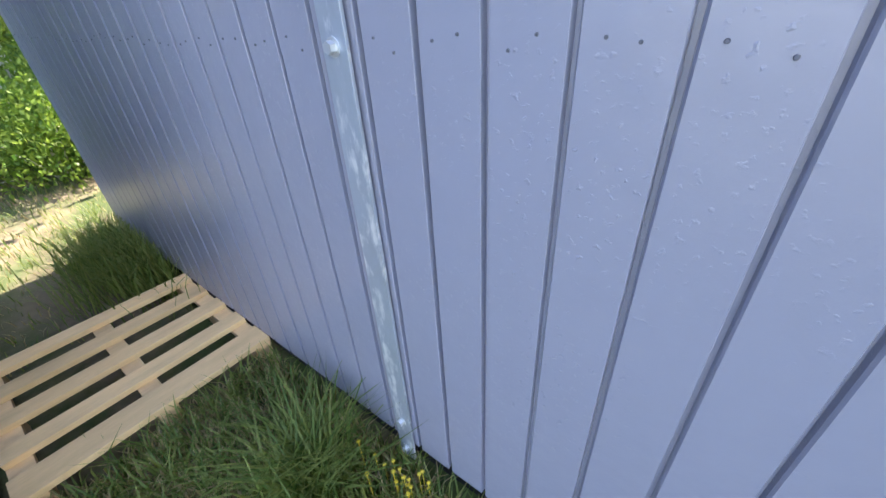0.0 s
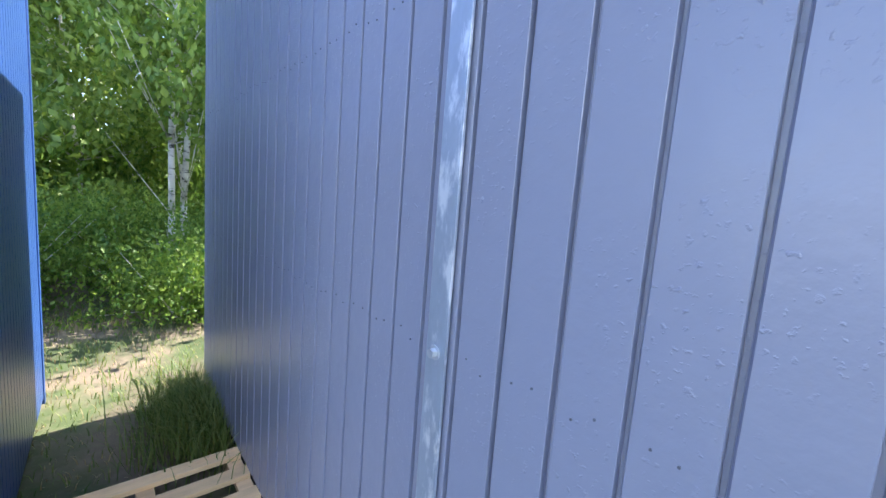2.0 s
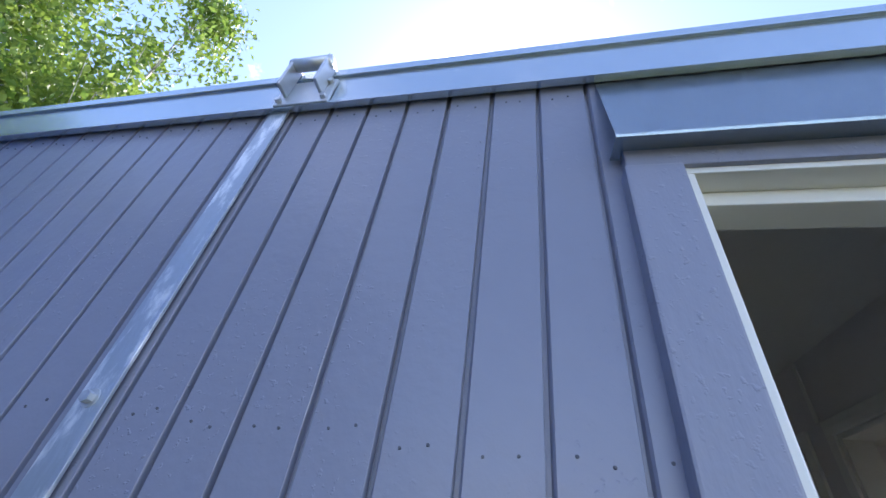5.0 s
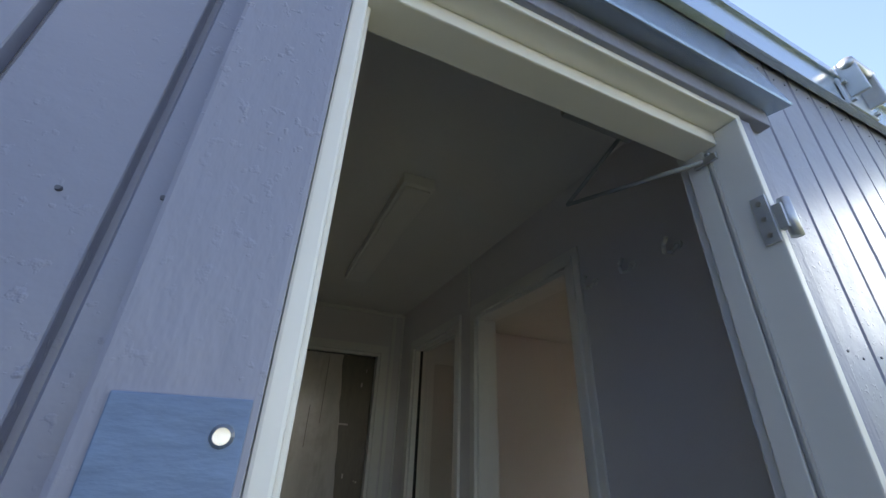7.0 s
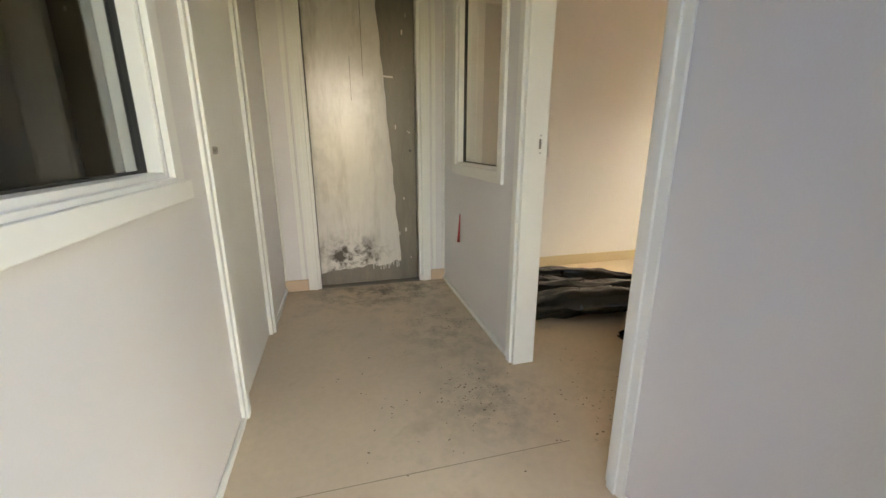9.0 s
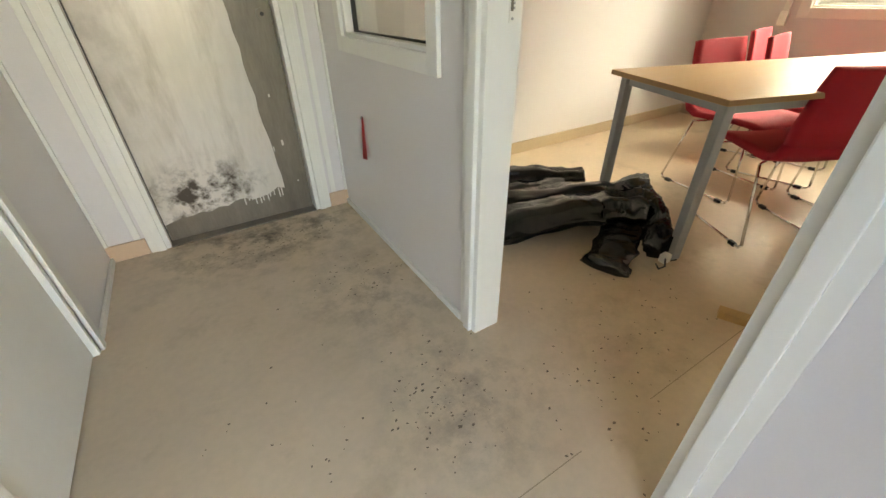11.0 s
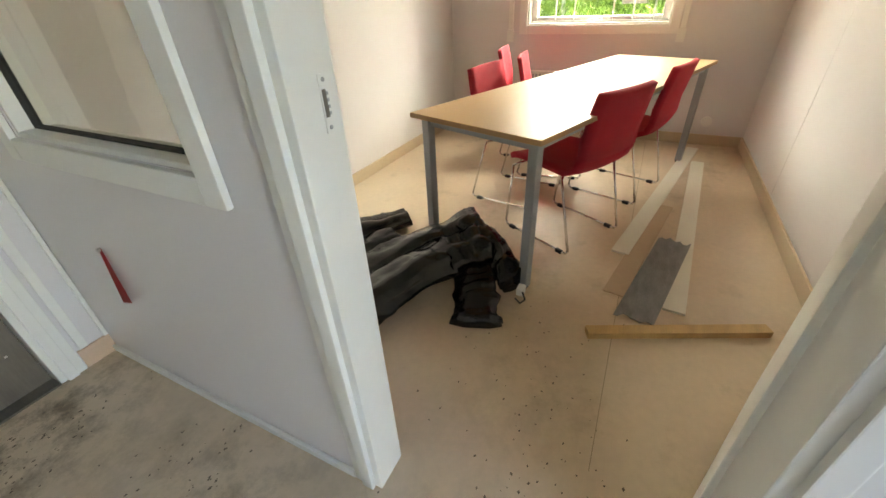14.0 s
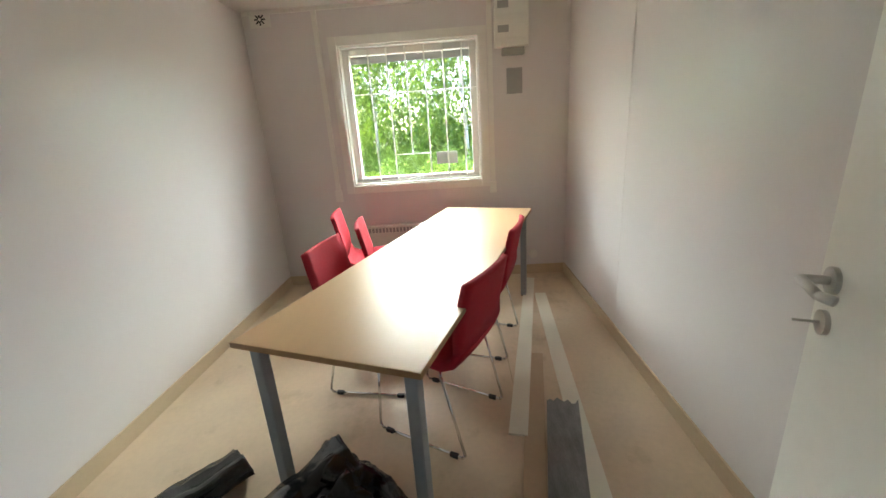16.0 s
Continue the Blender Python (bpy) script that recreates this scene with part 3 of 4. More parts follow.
for y_ in (.344, .505, .67):
    coat_hook(y_)
tag = thing("emergency_hammer_holder", "torn red plastic holder hanging on the corridor wall", "holder")
bmt = bmesh.new()
vs = [bmt.verts.new(p) for p in ((-.004, 2.445, .60), (-.004, 2.425, .60), (-.016, 2.40, .41), (-.02, 2.45, .40), (-.004, 2.46, .41))]
for f in ((0, 1, 2, 3), (0, 3, 4)):
    bmt.faces.new([vs[k] for k in f])
bmesh.ops.solidify(bmt, geom=bmt.faces[:], thickness=.004)
part("strap", bmt, RED_PLASTIC, tag)
bmt = bmesh.new()
add_rod(bmt, (-.002, 2.438, .595), (-.012, 2.438, .595), .007)
part("screw", bmt, STEEL, tag)
closer = thing("door_closer_arm", "folding steel arm of a door closer at the doorway", "door closer")
boxes("bracket", STEEL, closer, ((DX1 - .019, .03, DZ - .068), (DX1 - .0105, .075, DZ - .054)), bevel=.002)
rods("arm", LEG_GREY, closer, [(DX1 - .016, .055, DZ - .061), (-.39, .352, 1.95)], .005)
rods("arm", LEG_GREY, closer, [(-.39, .352, 1.95), (-.36, .185, 2.05)], .005)
boxes("body", GREY_PLASTIC, closer, ((-.53, YI + .002, 2.045), (-.33, YI + .08, 2.11)), bevel=.005)

# ---- meeting room ----
strip("baseboard_7", SKIRT, "beige coved vinyl skirting", ((PT + .01, YR - .014, 0), (XR, YR - .002, .09)))
strip("baseboard_8", SKIRT, "beige coved vinyl skirting", ((PT + .01, YM + .002, 0), (XR, YM + .014, .09)))
strip("baseboard_9", SKIRT, "beige coved vinyl skirting", ((XR - .014, YM + .015, 0), (XR - .002, YR - .015, .09)))
win = window("window_3", "white-framed window with steel bars outside and greenery beyond", "x", XR, WY0, WY1, WZ0, WZ1, X1 - XR, width=.07, out=.016, black=False)
for child in win.children:
    if child.name.startswith("pane"):
        child.data.materials[0] = GLASS_DUSTY
for p, q, za, zb in ((WY0 + .015, WY0 + .07, WZ0 + .015, WZ1 - .015), (WY1 - .07, WY1 - .015, WZ0 + .015, WZ1 - .015), (WY0 + .07, WY1 - .07, WZ0 + .015, WZ0 + .06), (WY0 + .07, WY1 - .07, WZ1 - .07, WZ1 - .015)):
    boxes("sash", WHITE, win, ((XR + .07, p, za), (XR + .125, q, zb)), bevel=.005)
rods("window_handle", STEEL, win, [(XR + .06, 1.56, WZ0 + .04), (XR + .03, 1.58, WZ0 + .045), (XR + .03, 1.68, WZ0 + .03)], .007)
grille = thing("window_grille", "white-painted steel bars in front of the window", "window bars")
for k in range(6):
    y = 1.165 + .158 * k
    rods("bar", DUSTY, grille, [(XR + .06, y, (1.17 if k == 3 else WZ0 + .02)), (XR + .06, y, WZ1 - .02)], .006, seg=8)
for z in (1.70,):
    rods("crossbar", DUSTY, grille, [(XR + .052, WY0 + .016, z), (XR + .052, WY1 - .016, z)], .004, seg=8)
rods("crossbar", DUSTY, grille, [(XR + .052, 1.47, 1.18), (XR + .052, 1.80, 1.18)], .004, seg=8)
rods("rail", DUSTY, grille, [(XR + .06, WY0 + .016, WZ0 + .022), (XR + .06, WY1 - .016, WZ0 + .022)], .008, seg=8)
tagged(boxes("roller_blind", GREY_PLASTIC, None, ((XR + .13, WY0 + .05, WZ1 - .125), (XR + .15, WY1 - .05, WZ1 - .03)), bevel=.004), "grey blind rolled up at the top of the window", "blind")
tagged(boxes("window_sticker", DUSTY, None, ((XR + .136, 1.24, 1.07), (XR + .1375, 1.43, 1.18))), "white paper sticker on the window pane", "sticker")
for nm, y in (("cable_duct", 2.34), ("cable_duct", .935)):
    d = tagged(boxes(nm, WHITE, None, ((XR - .022, y - .02, .90), (XR - .002, y + .02, ZC - .002)), bevel=.003), "white plastic cable duct down the wall", "cable duct")
    boxes("end_box", WHITE, d, ((XR - .03, y - .03, .80), (XR - .002, y + .03, .90)), bevel=.004)
strip("trim_8", WHITE, "white ceiling trim of the room", ((XR - .03, YM + .02, ZC - .03), (XR - .002, YR - .02, ZC - .002)), cat="trim")
strip("trim_9", PANEL, "thin pale joint strip between wall panels", ((2.3765, YM - .002, .091), (2.3795, YM + .0008, ZC - .002)), cat="trim")
fuse = thing("fuse_box", "white plastic fuse box high on the wall", "fuse box")
boxes("body", DUSTY, fuse, ((XR - .09, .63, 1.97), (XR - .002, .90, ZC - .004)), bevel=.006)
for z in (2.03, 2.2):
    boxes("door", WHITE, fuse, ((XR - .098, .645, z), (XR - .0905, .885, z + .13)), bevel=.003)
    boxes("switch_row", GREY_PLASTIC, fuse, ((XR - .104, .79, z + .04), (XR - .0985, .875, z + .09)))
tagged(boxes("notice", GREY_PLASTIC, None, ((XR - .004, .67, 1.62), (XR - .0022, .80, 1.82))), "grey paper notice below the fuse box", "notice")
tagged(boxes("cable_gland", GREY_PLASTIC, None, ((XR - .07, .66, 1.91), (XR - .002, .84, 1.966)), bevel=.01), "grey cable entry below the fuse box", "cable gland")
vent = thing("air_vent", "round white slotted vent on the wall", "vent")
boxes("plate", DUSTY, vent, ((XR - .012, 2.70, 2.26), (XR - .002, 2.87, 2.375)), bevel=.003)
for k in range(8):
    a = k * math.pi / 4
    m = Matrix.Translation((XR - .0135, 2.785, 2.318)) @ Matrix.Rotation(a, 4, "X")
    bm = bmesh.new()
    add_box(bm, (0, -.006, .012), (.0012, .006, .045), 0, m)
    part("slot", bm, BLACK, vent)
heater = thing("panel_heater", "white electric panel heater under the window", "heater")
boxes("body", DUSTY, heater, ((XR - .08, 1.35, .2), (XR - .002, 2.14, .56)), bevel=.006)
for k in range(22):
    boxes("slot", GREY_PLASTIC, heater, ((XR - .082, 1.40 + .032 * k, .50), (XR - .0795, 1.42 + .032 * k, .54)))
bmo = bmesh.new()
add_rod(bmo, (XR - .03, .58, .2), (XR - .002, .58, .2), .04, seg=20)
tagged(part("wall_socket", bmo, DUSTY, None), "round white socket low on the wall", "socket")

# room door, standing open
room_door = thing("room_door", "plain white door standing open into the room", "door", at=pose(PT + .012, .835, 0, 0, 0, -22.5))
boxes("leaf", WHITE, room_door, ((.0, -.042, .012), (.735, -.002, RZ - .03)), bevel=.003)
for s in (1,):
    y = -.002
    for z, r in ((1.07, .026), (.985, .024)):
        bm = bmesh.new()
        add_rod(bm, (.675, y, z), (.675, y + .009, z), r, seg=20)
        part("rose", bm, STEEL, room_door, smooth=False)
    rods("door_handle", STEEL, room_door, [(.675, y, 1.07), (.675, y + .05, 1.07), (.58, y + .056, 1.075), (.562, y + .04, 1.073)], .009)
    rods("key", STEEL, room_door, [(.675, y + .009, .985), (.675, y + .05, .985)], .003)
    boxes("latch_face", STEEL, room_door, ((.735, -.034, .94), (.7365, -.012, 1.12)))

# table
TA = -18.2
table = thing("table", "long beech-topped meeting table with grey steel legs", "table", at=pose(2.165, 1.37, 0, 0, 0, TA))
boxes("tabletop", BEECH, table, ((-1.13, -.355, .709), (1.13, .355, .733)), bevel=.003)
bmt = bmesh.new()
for a, b in (((-1.131, -.356, .711), (1.131, -.3552, .731)), ((-1.131, .3552, .711), (1.131, .356, .731)), ((-1.131, -.356, .711), (-1.1302, .356, .731))):
    add_box(bmt, a, b)
part("edge_band", bmt, EDGE, table)
for a, b in (((-1.06, -.31, .668), (1.06, -.285, .708)), ((-1.06, .285, .668), (1.06, .31, .708)), ((-1.075, -.285, .668), (-1.05, .285, .708)), ((1.05, -.285, .668), (1.075, .285, .708))):
    boxes("apron_rail", LEG_GREY, table, (a, b), bevel=.002)
for sx in (-1, 1):
    for sy in (-1, 1):
        lg = boxes("leg", LEG_GREY, table, ((sx * 1.07 - .022, sy * .3 - .022, .012), (sx * 1.07 + .022, sy * .3 + .022, .7085)), bevel=.006)
        boxes("foot", BLACK, lg, ((sx * 1.07 - .016, sy * .3 - .016, 0), (sx * 1.07 + .016, sy * .3 + .016, .0125)))


def chair():
    """Faces +y; a padded shell on a chromed sled frame."""
    e = thing("chair", "red upholstered meeting chair on a chromed sled frame", "chair", "chairs round the table")
    bm = bmesh.new()
    prof = [(.23, .425), (.2, .445), (.1, .45), (-.06, .44), (-.14, .435), (-.185, .455), (-.205, .50), (-.225, .60), (-.25, .72), (-.27, .81), (-.275, .822)]
    cut = 6

    def shell(rows, name):
        b = bmesh.new()
        grid = []
        for i, (y, z) in enumerate(rows):
            w = .215 - .012 * abs(z - .5) - (.008 if z > .8 or y > .22 else 0)
            row = []
            for k in range(9):
                u = k / 4 - 1
                cup = .018 * u * u
                row.append(b.verts.new((u * w, y + (cup if z > .5 else 0), z + (cup if z <= .5 else 0))))
            grid.append(row)
        for i in range(len(grid) - 1):
            for k in range(8):
                b.faces.new((grid[i][k], grid[i][k + 1], grid[i + 1][k + 1], grid[i + 1][k]))
        bmesh.ops.recalc_face_normals(b, faces=b.faces[:])
        bmesh.ops.solidify(b, geom=b.faces[:], thickness=.028)
        return part(name, b, RED, e, smooth=True)
    bm.free()
    shell(prof[:cut + 1], "seat")
    shell(prof[cut:], "backrest")
    for s in (-1, 1):
        x = s * .215
        rods("sled_frame", CHROME, e, [(s * .15, -.1, .405), (x, -.14, .40), (x, -.235, .03), (x, -.22, .011), (x, .21, .011), (x, .225, .03), (x, .19, .39), (s * .15, .15, .41)], .0065, seg=8)
        for y in (-.18, .17):
            boxes("glide", BLACK, e, ((x - .009, y - .02, 0), (x + .009, y + .02, .02)), bevel=.003)
    rods("cross_tube", CHROME, e, [(-.15, -.1, .405), (.15, -.1, .405)], .0065, seg=8)
    rods("cross_tube", CHROME, e, [(-.15, .15, .41), (.15, .15, .41)], .0065, seg=8)
    return e


first = chair()
first.matrix_world = pose(1.69, 1.39, 0, 0, 0, 62 - 90)
copy_thing(first, pose(2.41, 1.17, 0, 0, 0, 73 - 90))
copy_thing(first, pose(2.07, 1.76, 0, 0, 0, -98 - 90))
copy_thing(first, pose(2.62, 1.66, 0, 0, 0, -80 - 90))
copy_thing(first, pose(3.0, 1.93, 0, 0, 0, -80 - 90))


def plank(name, label, mat, p, q, width, z0, thick, ragged=0.0, seed=1):
    p, q = Vector((*p, 0)), Vector((*q, 0))
    length, ang = (q - p).length, math.degrees(math.atan2(q.y - p.y, q.x - p.x))
    bm = bmesh.new()
    if ragged:
        r = random.Random(seed)
        lo = [(r.uniform(0, ragged), -width / 2 + width * k / 9) for k in range(10)]
        hi = [(length - r.uniform(0, ragged), width / 2 - width * k / 9) for k in range(10)]
        f = bm.faces.new([bm.verts.new((x, y, thick)) for x, y in [(lo[0][0], -width / 2)] + [] + hi[::-1][:0] + [(hi[-1][0], -width / 2)] + hi[::-1][1:-1] + [(hi[0][0], width / 2)] + lo[::-1][0:9]])
        bmesh.ops.recalc_face_normals(bm, faces=[f])
        ext = bmesh.ops.extrude_face_region(bm, geom=[f])
        bmesh.ops.translate(bm, vec=(0, 0, -thick), verts=[g for g in ext["geom"] if isinstance(g, bmesh.types.BMVert)])
        bmesh.ops.recalc_face_normals(bm, faces=bm.faces[:])
    else:
        add_box(bm, (0, -width / 2, 0), (length, width / 2, thick), .002)
    ob = part(name, bm, mat)
    ob.matrix_world = pose(p.x, p.y, z0, 0, 0, ang)
    return tagged(ob, label, "board")


plank("white_board", "long cream-painted board lying on the floor", BOARD_WHITE, (1.526, 1.037), (3.45, .637), .088, 0, .012)
plank("white_board", "long cream-painted board lying askew on the floor", BOARD_WHITE, (1.128, .783), (3.10, .612), .088, 0, .012)
plank("bare_board", "bare tan hardboard strip on the floor", BOARD_TAN, (1.16, 1.03), (2.2, .83), .095, 0, .008)
plank("grey_felt_strip", "torn grey felt strip lying over the boards", SHEET_GREY, (.985, .94), (1.76, .775), .155, .0125, .004, ragged=.04)
plank("wooden_batten", "short pine batten lying on the floor", PINE, (.85, 1.10), (1.14, .45), .048, 0, .03)


# black polythene heap
def fold(b, path, width, height, seed):
    """A crumpled flattened tube along a path of (x, y, height), with sharp creases running along and across it."""
    pts = [Vector(p) for p in path]
    n, seg, total = 64, 26, len(path) - 1
    rings = []
    for i in range(n + 1):
        u = i / n * total
        k = min(int(u), total - 1)
        f = u - k
        ends = [pts[max(k - 1, 0)], pts[k], pts[k + 1], pts[min(k + 2, total)]]
        c = ends[1].lerp(ends[2], f) + (ends[1] * 2 - ends[0] - ends[2] if k else Vector()) * .18 * f * (1 - f) + (ends[2] * 2 - ends[1] - ends[3] if k + 1 < total else Vector()) * .18 * f * (1 - f)
        d = ends[2] - ends[1]
        side = Vector((-d.y, d.x, 0)).normalized()
        w = width * (1 + .22 * noise.noise((i * .09, seed * 3.1, 0)))
        h = height * .8 * (1 + .35 * noise.noise((i * .1 + 5, seed * 1.7, 2)))
        ring = []
        for j in range(seg):
            a = j / seg * 6.2832
            ca, sa = math.cos(a), math.sin(a)
            along = 1 - 2.6 * abs(noise.noise((i * .035 + seed, ca * 3.6, sa * 3.6 + seed)))
            across = 1 - 2.2 * abs(noise.noise((i * .22 + ca * .9, seed * 2.3, sa * 1.5)))
            small = noise.noise((i * .5, j * .9, seed * 4.4))
            swell = 1 + .34 * along + .04 * across + .03 * small
            q = c + side * (ca * w / 2 * swell)
            z = c.z + math.copysign(abs(sa) ** 1.25, sa) * h / 2 * swell + .004 * across
            ring.append(b.verts.new((q.x, q.y, max(.002 + .002 * abs(small), z))))
        rings.append(ring)
    for i in range(n):
        for j in range(seg):
            p, q2, r2, s2 = rings[i][j], rings[i][(j + 1) % seg], rings[i + 1][(j + 1) % seg], rings[i + 1][j]
            b.faces.new((p, q2, r2, s2))
    b.faces.new(rings[0][::-1])
    b.faces.new(rings[-1])


heap = thing("plastic_sheeting", "crumpled heap of shiny black plastic sheeting on the floor", "plastic sheeting")
FOLDS = (([(.35, 2.72, .04), (.9, 2.58, .05), (1.36, 2.24, .06)], .16, .1), ([(.32, 2.5, .04), (.75, 2.36, .06), (1.15, 2.2, .05)], .16, .1),
         ([(.32, 2.3, .05), (.7, 2.14, .09), (1.1, 1.88, .14), (1.22, 1.72, .2)], .2, .14), ([(.3, 2.05, .05), (.62, 1.95, .1), (.95, 1.8, .14), (1.1, 1.66, .16)], .22, .16),
         ([(1.17, 1.76, .2), (1.1, 1.6, .16), (1.0, 1.46, .06)], .13, .12), ([(1.1, 1.7, .15), (.9, 1.6, .08), (.7, 1.53, .03)], .17, .07))
for k, (path_, w_, h_) in enumerate(FOLDS):
    bmp = bmesh.new()
    fold(bmp, path_, w_, h_, k + 1)
    bmesh.ops.recalc_face_normals(bmp, faces=bmp.faces[:])
    part("fold", bmp, PLASTIC, heap, smooth=True)
buckle = thing("tape_roll_end", "small cream buckle with a black cord on the sheeting", "buckle")
boxes("clip", DUSTY, buckle, ((.955, 1.395, .02), (1.0, 1.43, .06)), bevel=.006)
rods("cord", BLACK, buckle, [(.955, 1.40, .05), (.93, 1.38, .03), (.925, 1.40, .006), (.95, 1.43, .006)], .004)

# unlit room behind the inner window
# near-black brown carries the room's shade; the lining is added to darken it
SHADE_BROWN = material("room_shade_brown", (0.045, 0.035, 0.025), 0.6, vary=0.3, scale=3, grain=20, stretch=(1, 6, .4))
wall("wall_dark_lining", SHADE_BROWN, "added dark brown lining for the shade of the unlit room", ((-2.32, YI, 0), (-2.25, YN, ZC)), ((-2.25, YI + .002, .002), (LX - PT - .002, YI + .03, ZC - .002)), ((-2.25, YN - .03, .002), (LX - PT - .002, YN - .002, ZC - .002)))
# the door shape takes near-black colours for the same shade
inner = thing("inner_door", "dark wooden door standing in the unlit room", "door")
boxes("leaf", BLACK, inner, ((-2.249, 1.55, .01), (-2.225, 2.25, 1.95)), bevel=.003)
boxes("casing", SHADE_BROWN, inner, ((-2.249, 1.47, 0), (-2.215, 1.549, 2.02)), bevel=.003)

# dirt on the corridor floor
rnd = random.Random(11)
bmd = bmesh.new()
spots = [(-.5, 2.6, .35, .12, 130), (-.25, 2.1, .25, .15, 70), (-.25, 1.35, .16, .2, 110), (.25, 1.1, .3, .2, 60), (-.6, 1.3, .4, .5, 40), (.6, 1.3, .4, .3, 50)]
for cx, cy, sx, sy, n_ in spots:
    for k in range(n_):
        x, y, s = rnd.gauss(cx, sx * .6), rnd.gauss(cy, sy * .6), rnd.uniform(.0015, .005)
        if y > YN - .05 or x < LX + .03:
            continue
        a = rnd.uniform(0, 6.28)
        top = bmd.verts.new((x, y, s * .5))
        vs = [bmd.verts.new((x + s * math.cos(a + b) * (1.6 if b in (0, 3.1) else .7), y + s * math.sin(a + b), .0012)) for b in (0, 1.3, 3.1, 4.6)]
        for q in range(4):
            bmd.faces.new((vs[q], vs[(q + 1) % 4], top))
tagged(part("floor_debris", bmd, DIRT), "dark crumbs of trodden soil on the floor", "dirt", kind="stuff")
SEAM = material("seam_weld", (0.33, 0.25, 0.16), 0.6)
tagged(boxes("floor_seam", SEAM, None, ((LX + .02, 1.003, -.001), (-.02, 1.0055, .0008)), ((PT + .2, 1.003, -.001), (XR - .1, 1.0055, .0008))), "dark welded seam in the linoleum", "floor seam", kind="structure")

# ---- outdoors ----
bmg = bmesh.new()
bmesh.ops.create_grid(bmg, x_segments=120, y_segments=120, size=24)
for v in bmg.verts:
    far = max(0, max(abs(v.co.x + 2.8), abs(v.co.y)) - 2.5)
    v.co.z = -.2 + .03 * noise.noise(v.co * 1.3) + min(1, far) * (.12 * noise.noise(v.co * .35))
    if max(abs(v.co.x), abs(v.co.y)) > 23.9:
        v.co.x, v.co.y = v.co.x * 60, v.co.y * 60
gr = part("ground", bmg, GROUND, None, smooth=True)
tagged(gr, "sandy soil with patches of grass between the cabins", "ground", kind="structure")

pallet = thing("pallet", "new pine pallet lying on grass between two cabins", "pallet")
SLATS = []
for k in range(5):
    x = -3.245 + .158 * k
    SLATS.append(x)
for k, x in enumerate(SLATS):
    hw = .05 if k in (4,) else .036
    boxes("slat", PALLET, pallet, ((x - hw, -.72, -.122), (x + hw, .0, -.1)), bevel=.002)
for x in (-3.22, -2.93, -2.60):
    boxes("bottom_board", PALLET, pallet, ((x - .05, -.72, -.232), (x + .05, .0, -.2155)), bevel=.002)
for y in (-.69, -.36, -.03):
    boxes("bearer", PALLET, pallet, ((-3.29, y - .03, -.144), (-2.57, y + .03, -.1225)), bevel=.002)
    for x in (-3.24, -2.93, -2.62):
        boxes("block", PALLET, pallet, ((x - .045, y - .03, -.215), (x + .045, y + .03, -.1445)), bevel=.002)

# neighbouring blue cabin
BY = -.745
blue = thing("blue_cabin", "blue-painted cabin with grooved metal cladding", "cabin")
boxes("wall", BLUE, blue, ((-4.35, BY - 2.4, -.12), (-2.35, BY - .012, 2.62)))
bmb = bmesh.new()
k = 0
while -4.35 + .06 * k < -2.4:
    x = -4.35 + .06 * k
    add_box(bmb, (x + .006, BY - .012, -.12), (x + .06, BY, 2.62))
    k += 1
part("cladding", bmb, BLUE, blue)
boxes("corner_post", BLUE, blue, ((-4.39, BY - .05, -.16), (-4.351, BY + .006, 2.66)), bevel=.004)
boxes("roof_edge", FLASH, blue, ((-4.4, BY - 2.45, 2.661), (-2.3, BY + .02, 2.72)), bevel=.004)
# this plinth and the next are blocks drawn as the gap's shade
boxes("plinth", GAP_SHADE, blue, ((-4.3, BY - 2.35, -.22), (-2.4, BY - .03, -.121)))
tagged(boxes("under_cabin_shade", GAP_SHADE, None, ((X0 + .05, .03, -.24), (X1 - .05, 3.1, -.101))), "gap and bearers below the cabin as a near-black shade block", "plinth", kind="structure")


def leaf_cloud(name, n, mat, size, place, seed):
    """One mesh of n small folded leaves; place(random) gives each leaf's spot."""
    r = random.Random(seed)
    vs, fs = [], []
    for k in range(n):
        c = Vector(place(r))
        s = size * r.uniform(.6, 1.3)
        q = Euler((r.uniform(0, 6.28), r.uniform(0, 6.28), r.uniform(0, 6.28))).to_matrix()
        b = len(vs)
        for p in ((-1, 0, 0), (-.2, -.55, .12), (1, 0, 0), (-.2, .55, .12)):
            vs.append(c + q @ Vector(p) * s)
        fs += [(b, b + 1, b + 2), (b, b + 2, b + 3)]
    me = bpy.data.meshes.new(name)
    me.from_pydata(vs, [], fs)
    me.materials.append(mat)
    return me


def branch_points(seed, height, spread, low):
    """Twig ends of a tree, clustered, with gaps."""
    r = random.Random(seed)
    out = []
    for k in range(46):
        z = low + (height - low) * r.random() ** .9
        reach = spread * (1 - .65 * (z - low) / (height - low)) * r.uniform(.3, 1)
        a = r.uniform(0, 6.283)
        out.append((reach * math.cos(a), reach * math.sin(a), z))
    return out


